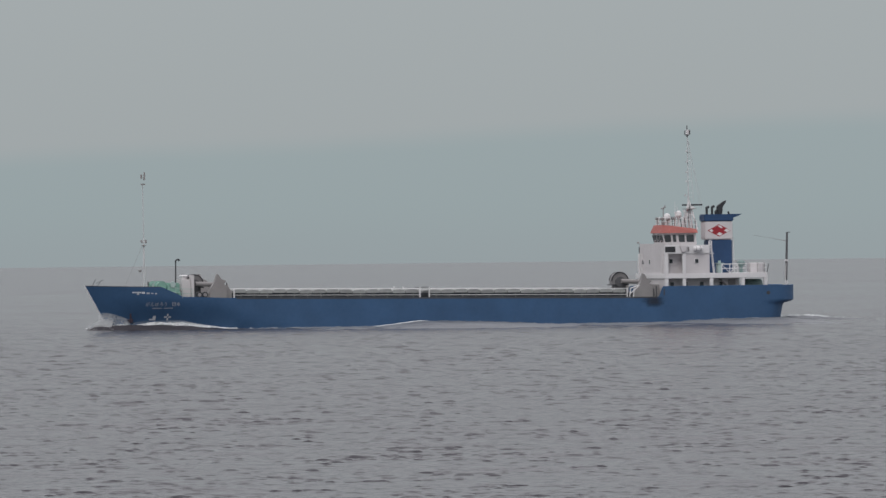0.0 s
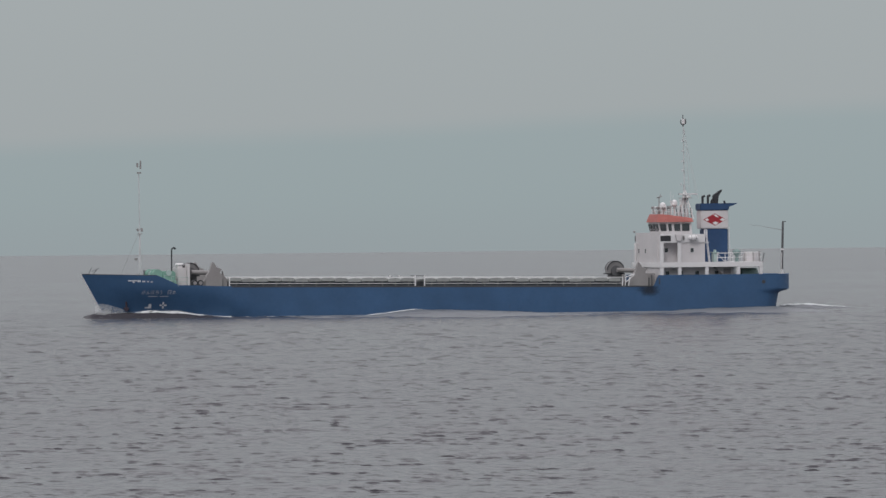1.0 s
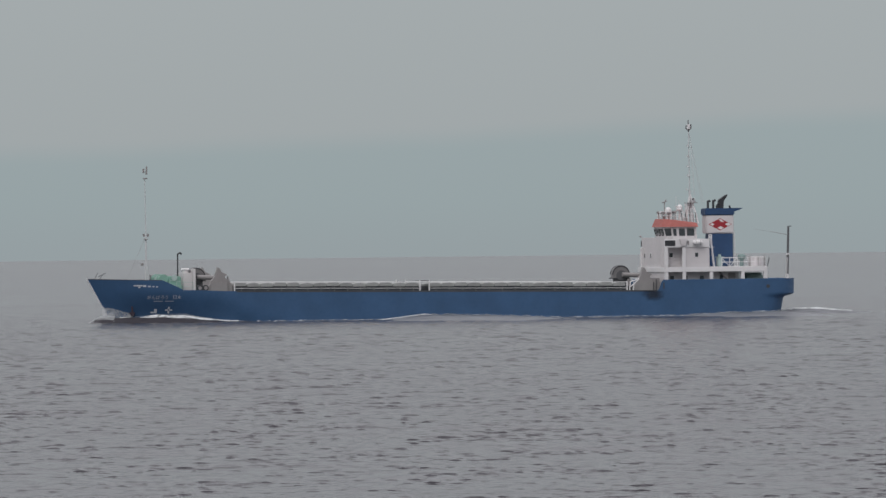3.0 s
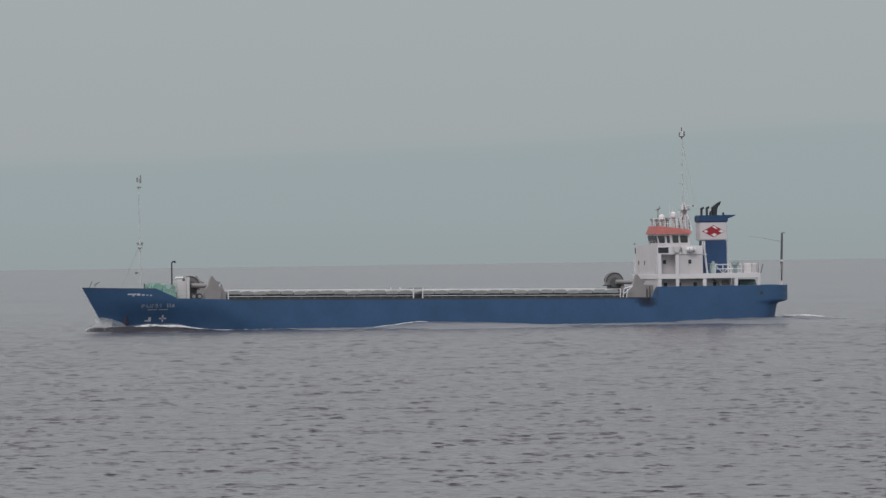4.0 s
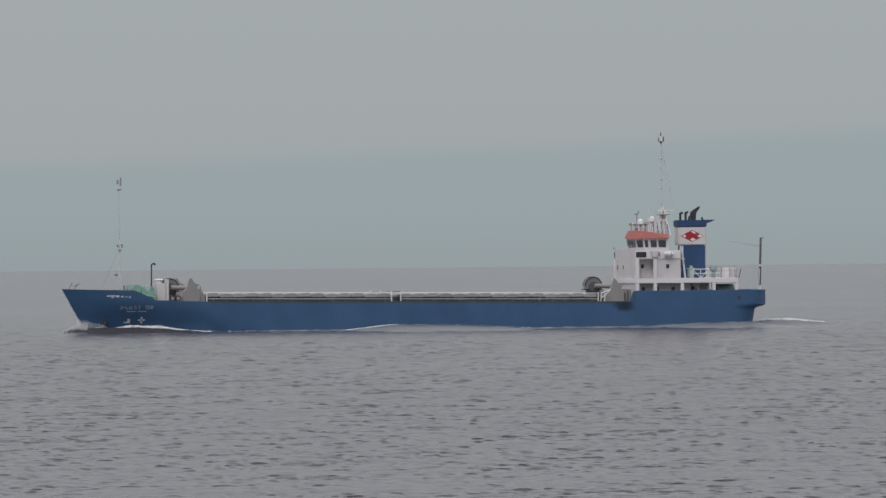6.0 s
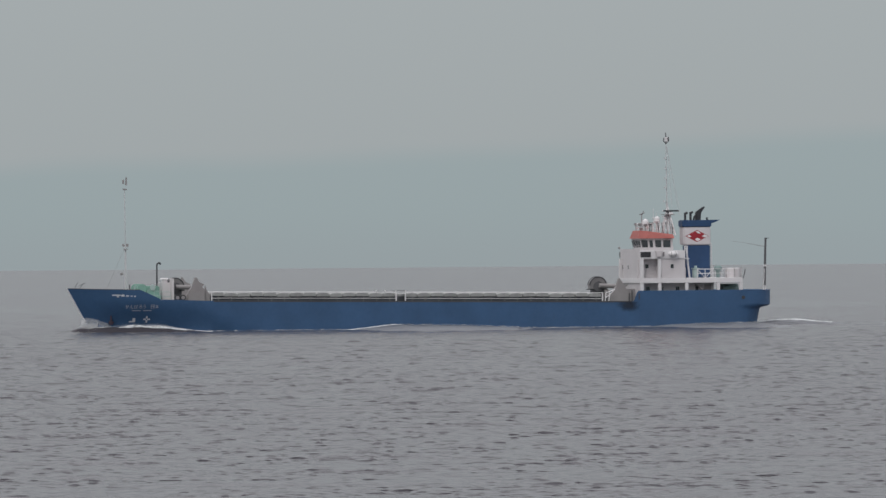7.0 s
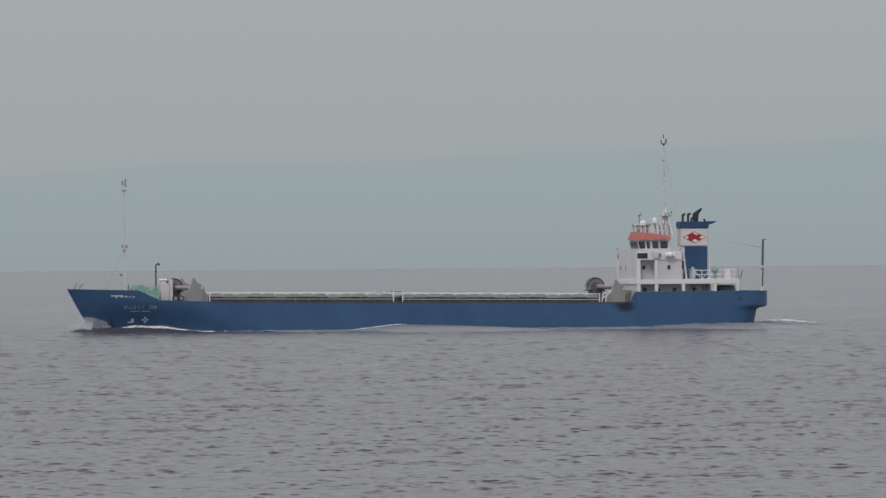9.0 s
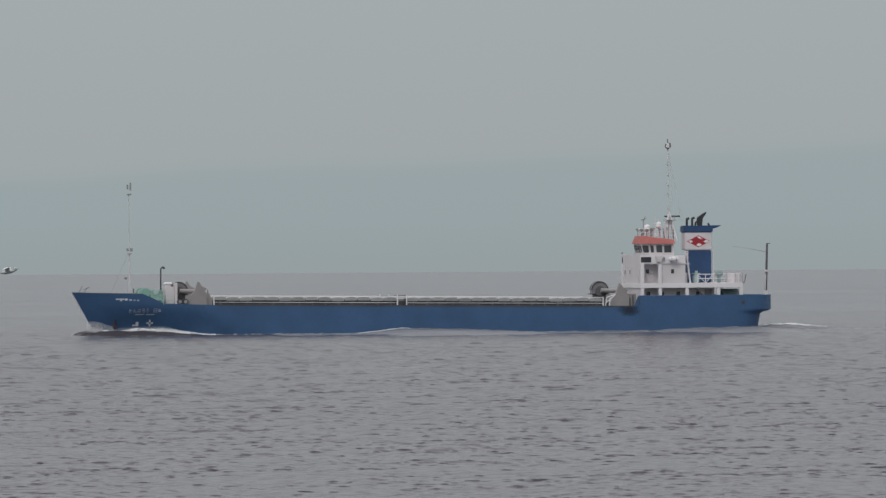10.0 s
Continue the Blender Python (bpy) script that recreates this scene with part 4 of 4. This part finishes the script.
for x in (65.15, 64.55):
    bm = rod(B(), (x, 5.0, 3.15), (x, 5.0, 3.85), 0.06)
    roller = part("deck_roller", rod(bm, (x - 0.02, 4.9, 3.6), (x - 0.02, 5.3, 3.6), 0.31, n=18), M_BLACK, ship, "dark deck roller")
    part("hub", rod(B(), (x - 0.02, 5.28, 3.6), (x - 0.02, 5.34, 3.6), 0.19, n=14), M_GREY, roller)

# ---- broken water that runs with the ship ----
def ridge(name, label, xs, y_of, h_of, w_of, material, base=-0.25, power=1.6, inner=0.35, rough=0.0, seed=1):
    """A mound of water along the port side: x stations, crest line, crest height, width outboard."""
    bm = B()
    rng = random.Random(seed)
    rows = []
    cuts = [-1.0, -0.55, -0.2, 0.0, 0.12, 0.28, 0.5, 0.75, 1.0]
    for x in xs:
        row = []
        for c in cuts:
            w = inner if c < 0 else w_of(x)
            f = max(0.0, 1 - abs(c)) ** power if c else 1.0
            h = base + (h_of(x) - base) * f + rough * rng.uniform(-1, 1) * f
            row.append(bm.verts.new((x + rough * rng.uniform(-1, 1), y_of(x) + c * w, h)))
        rows.append(row)
    for p, q in zip(rows, rows[1:]):
        for k in range(len(cuts) - 1):
            bm.faces.new((p[k], q[k], q[k + 1], p[k + 1]))
    me = bpy.data.meshes.new(name)
    for f in bm.faces:
        f.smooth = True
    bmesh.ops.recalc_face_normals(bm, faces=bm.faces)
    bm.to_mesh(me)
    bm.free()
    me.materials.append(material)
    return tagged(new(name, me), label, "wave", kind="stuff")


def span(a, b, n):
    return [a + (b - a) * k / n for k in range(n + 1)]


def bow_crest(x):
    return half_breadth(x, 0.2) + 0.28 + 0.055 * max(0, 73.6 - x)


def bow_height(x):
    return 0.02 + 0.50 * smooth((x - 60.5) / 8.5) * (1 - 0.55 * smooth((x - 73.8) / 2.6)) + 0.03 * math.sin(x * 2.3)


def foam_height(x):
    swell = 0.66 * smooth((x - 60.6) / 7.9) ** 1.4 - 0.26 * smooth((x - 68.6) / 3.4)
    return 0.12 + swell + 0.05 * math.sin(x * 2.1) * smooth((x - 62) / 5)


bow_wave = ridge("bow_wave", "dark steep bow wave rolling off the stem", span(58, 76.3, 76), lambda x: bow_crest(x) + 0.30, lambda x: bow_height(x) - 0.40 * smooth((x - 75.3) / 1.0),
                 lambda x: 0.9 + 0.05 * (76 - x), M_WATER, power=1.0, rough=0.02)
bow_foam = ridge("bow_foam", "white foam on the crest of the bow wave", span(61.4, 72.9, 120), lambda x: bow_crest(x) - 0.05, foam_height, lambda x: 0.42,
                 M_FOAM, base=0.05, inner=0.9, rough=0.02, seed=4)
bow_veil = ridge("bow_veil", "thin spray lifted off the bow wave", span(63.0, 73.4, 100), lambda x: bow_crest(x) - 0.20, lambda x: foam_height(x) + 0.20 * smooth((x - 63) / 4),
                 lambda x: 0.30, M_MIST, base=0.05, inner=0.5, power=0.8, rough=0.02, seed=14)
SIDE_X = [-2, 0.2, 2, 5, 9, 12, 15, 19, 23, 27, 30.8, 33.9, 36.9, 40, 41.6, 43.2, 44.6, 46.7, 50, 56, 60, 64]
SIDE_H = [0.0, 0.22, 0.44, 0.36, 0.31, 0.18, -0.05, -0.14, -0.12, 0.05, 0.25, 0.38, 0.47, 0.55, 0.56, 0.42, 0.22, 0.0, -0.12, -0.12, -0.05, 0.10]


def side_height(x):
    return float(np.interp(x, SIDE_X, SIDE_H)) + 0.015 * math.sin(x * 1.7)


side_wave = ridge("side_wave", "smooth wave standing along the hull", span(-1.5, 56, 140), lambda x: half_breadth(max(x, 1.5), 0.2) + 0.12, lambda x: max(0.06, side_height(x)), lambda x: 28.0, M_WASH, base=-0.05, power=1.8, inner=0.8, rough=0.010, seed=5)
side_foam = ridge("side_foam", "thin white foam on the crest along the hull", span(40.6, 47.2, 70), lambda x: 6.16 + 0.10 * max(0, 46 - x) * 0.5, lambda x: side_height(x) + 0.06 * smooth((x - 40.3) / 2.0), lambda x: 0.30, M_FOAM, base=-0.12, inner=0.3, rough=0.02, seed=6)
edge_foam = ridge("waterline_foam", "thin line of foam along the waterline", span(2, 63, 220), lambda x: half_breadth(x, 0.2) + 0.06, lambda x: max(0.06, side_height(x)) + 0.05, lambda x: 0.8, M_THIN, base=-0.12, inner=0.2, rough=0.02, seed=7)


def spray_dome():
    """A thin veil of water thrown up on both sides of the stem."""
    bm = B()
    for s in (1, -1):
        rows = []
        for k in range(15):
            x = 71.6 + 3.0 * k / 14
            top = 0.80 + 1.10 * (k / 14) ** 0.7 - 0.45 * (k / 14) ** 8
            row = []
            for j in range(7):
                v = j / 6
                z = 0.05 + (top - 0.05) * v
                y = half_breadth(x, z) + 0.06 + 0.50 * (1 - v) ** 2
                row.append(bm.verts.new((x, s * y, z)))
            rows.append(row)
        for p, q in zip(rows, rows[1:]):
            for j in range(6):
                bm.faces.new((p[j], q[j], q[j + 1], p[j + 1]))
    me = bpy.data.meshes.new("bow_spray")
    for f in bm.faces:
        f.smooth = True
    bm.to_mesh(me)
    bm.free()
    me.materials.append(M_SPRAY)
    return tagged(new("bow_spray", me), "pale veil of spray thrown up at the stem", "spray", kind="stuff")


bow_spray = spray_dome()


def stem_mist():
    """Thin fans of mist that hang before the stem and along its shoulders."""
    bm = B()
    for fan, (reach, lift, yy) in enumerate(((2.7, 1.65, 0.35), (2.2, 1.35, 0.85), (2.5, 1.5, -0.4))):
        rows = []
        for k in range(13):
            u = k / 12
            x = 73.3 + (reach + 0.4) * u
            top = lift * (1 - u) ** 0.8 * (0.92 + 0.08 * math.sin(5 * u + fan))
            rows.append([bm.verts.new((x - 0.25 * v, yy * (1 - 0.6 * u) + 0.25 * v * (1 if yy > 0 else -1), -0.05 + (0.12 + top) * v)) for v in (0, 0.25, 0.5, 0.75, 1)])
        for p, q in zip(rows, rows[1:]):
            for j in range(4):
                bm.faces.new((p[j], q[j], q[j + 1], p[j + 1]))
    me = bpy.data.meshes.new("stem_mist")
    for f in bm.faces:
        f.smooth = True
    bm.to_mesh(me)
    bm.free()
    me.materials.append(M_MIST)
    return tagged(new("stem_mist", me), "faint white mist of spray before the stem", "spray", kind="stuff")


mist = stem_mist()


def stem_splash():
    """Fine drops of white water thrown out before the stem."""
    rng = random.Random(12)
    verts, faces = [], []
    for k in range(160):
        u = rng.random() ** 1.4
        x = 73.3 + 2.7 * u + rng.gauss(0, 0.12)
        y = (0.2 + rng.random() ** 1.3 * 1.6) * rng.choice((1, 1, -0.6)) * (1.1 - 0.5 * u)
        z = 0.02 + rng.random() ** 2.2 * 0.8 * (1 - 0.7 * u)
        r = rng.uniform(0.008, 0.022)
        n = len(verts)
        verts += [(x + r * 1.8, y, z), (x - r * 1.8, y, z), (x, y + r, z), (x, y - r, z), (x, y, z + r), (x, y, z - r)]
        faces += [(n + a, n + b, n + c) for a, b, c in ((0, 2, 4), (2, 1, 4), (1, 3, 4), (3, 0, 4), (2, 0, 5), (1, 2, 5), (3, 1, 5), (0, 3, 5))]
    me = bpy.data.meshes.new("stem_splash")
    me.from_pydata(verts, [], faces)
    me.materials.append(M_DROPS)
    return tagged(new("stem_splash", me), "fine white drops thrown up before the stem", "spray", kind="stuff")


splash = stem_splash()
def wake_height(x):
    return 0.04 + 0.44 * smooth((x + 11) / 7.5) * (1 - 0.6 * smooth((x + 1.8) / 2.6)) + 0.02 * math.sin(x * 1.3)


wake_wave = ridge("wake_wave", "low turbulent hump of the stern wake", span(-26, 2.6, 90), lambda x: -1.5 + 0.10 * x, wake_height, lambda x: 4.4, M_WASH, inner=4.0, rough=0.03, seed=9)
wake_foam = ridge("wake_foam", "white foam streak of the stern wake", span(-8.2, 1.0, 110), lambda x: -1.5 + 0.10 * x,
                  lambda x: wake_height(x) + 0.03 + 0.10 * smooth((x + 8.2) / 4), lambda x: 0.35, M_FOAM, base=0.05, inner=0.45, rough=0.03, seed=10)


def mirrored(ob):
    """The same broken water on the starboard side."""
    o = new(ob.name, ob.data.copy())
    o.data.transform(Matrix.Diagonal((1, -1, 1, 1)))
    o.data.flip_normals()
    return tagged(o, ob["label"], ob["category"], kind="stuff")


STARBOARD = [mirrored(o) for o in (bow_wave, bow_foam, side_wave, side_foam)]

# ---- a gull that glides in at the end ----
gull = tagged(new("gull"), "grey gull gliding low over the sea", "gull")
bm = ball(B(), (0, 0, 0), 0.10, 0.85, 14)
for v in bm.verts:
    v.co.x *= 2.5
    v.co.z *= 0.8
part("body", bm, M_GULL, gull, smooth=True)
bm = ball(B(), (0.25, 0, 0.045), 0.06)
part("head", rod(bm, (0.29, 0, 0.04), (0.37, 0, 0.025), 0.02, 0.006), M_GULL, gull, smooth=True)
for s in (1, -1):
    bm = B()
    spine = [(0.06, 0.05, 0.03, 0.14), (0.10, 0.30, 0.13, 0.15), (0.04, 0.52, 0.13, 0.11), (-0.10, 0.68, 0.09, 0.03)]
    rows = []
    for x, y, z, c in spine:
        rows.append([bm.verts.new((x, s * y, z)), bm.verts.new((x - c * 0.4, s * y, z + 0.015)), bm.verts.new((x - c, s * y, z - 0.005)), bm.verts.new((x - c * 0.4, s * y, z - 0.012))])
    for p, q in zip(rows, rows[1:]):
        for k in range(4):
            bm.faces.new((p[k], q[k], q[(k + 1) % 4], p[(k + 1) % 4]))
    bm.faces.new(rows[0]), bm.faces.new(rows[-1][::-1])
    part("wing", bm, M_WING, gull, "outspread wing, colour lifted against the shade beneath it")
bm = prism(B(), [(-0.18, 0.02), (-0.40, 0.035), (-0.40, 0.02), (-0.18, -0.02)], -0.06, 0.06)
part("tail", bm, M_GULL, gull)


# ---- what moves ----
def motions():
    yaw = radians(SHIP_YAW)
    ahead = Vector((math.cos(yaw), math.sin(yaw), 0))
    times = [0.5 * k for k in range(21)]

    def at(t, dx=0.0, dz=0.0):
        p = Vector((-0.008, 600.0, 0)) + ahead * (SHIP_SPEED * t - 38 + dx)
        return pose(p.x, p.y, dz, 0, 0, SHIP_YAW)

    walk(ship, [(t, at(t)) for t in times])
    walk(radar, [(t, pose(*RADAR_AT, 0, 0, -112.4 - 147.2 * t)) for t in times])
    for ob, sway, lift, beat, shift in ((bow_wave, 0.10, 0.05, 1.9, 0.0), (bow_foam, 0.22, 0.07, 1.9, 0.3), (bow_veil, 0.35, 0.10, 1.9, 0.6), (bow_spray, 0.12, 0.16, 1.7, 1.0),
                                        (splash, 0.25, 0.14, 2.6, 0.4), (mist, 0.3, 0.15, 2.2, 0.9), (side_wave, 0.35, 0.03, 1.1, 0.5), (side_foam, 0.45, 0.03, 1.1, 0.5),
                                        (edge_foam, 0.5, 0.03, 1.5, 1.0), (wake_wave, 0.3, 0.04, 1.3, 2.0), (wake_foam, 0.5, 0.05, 1.3, 2.0)):
        walk(ob, [(t, at(t, sway * math.sin(beat * t + shift), lift * math.sin(beat * 1.3 * t + 2 * shift))) for t in times])
    for ob in STARBOARD:
        walk(ob, [(t, at(t, 0.1 * math.sin(1.4 * t))) for t in times])
    walk(sea_a, [(t, pose(-0.75 * t, 1.75 * t, 0)) for t in times])
    walk(sea_b, [(t, pose(-0.25 * t, 1.25 * t, 0)) for t in times])
    walk(gull, [(t, pose(-27.38 + 3.0 * (t - 10), 150.0, 7.31, 0, -10, 6)) for t in times])


motions()
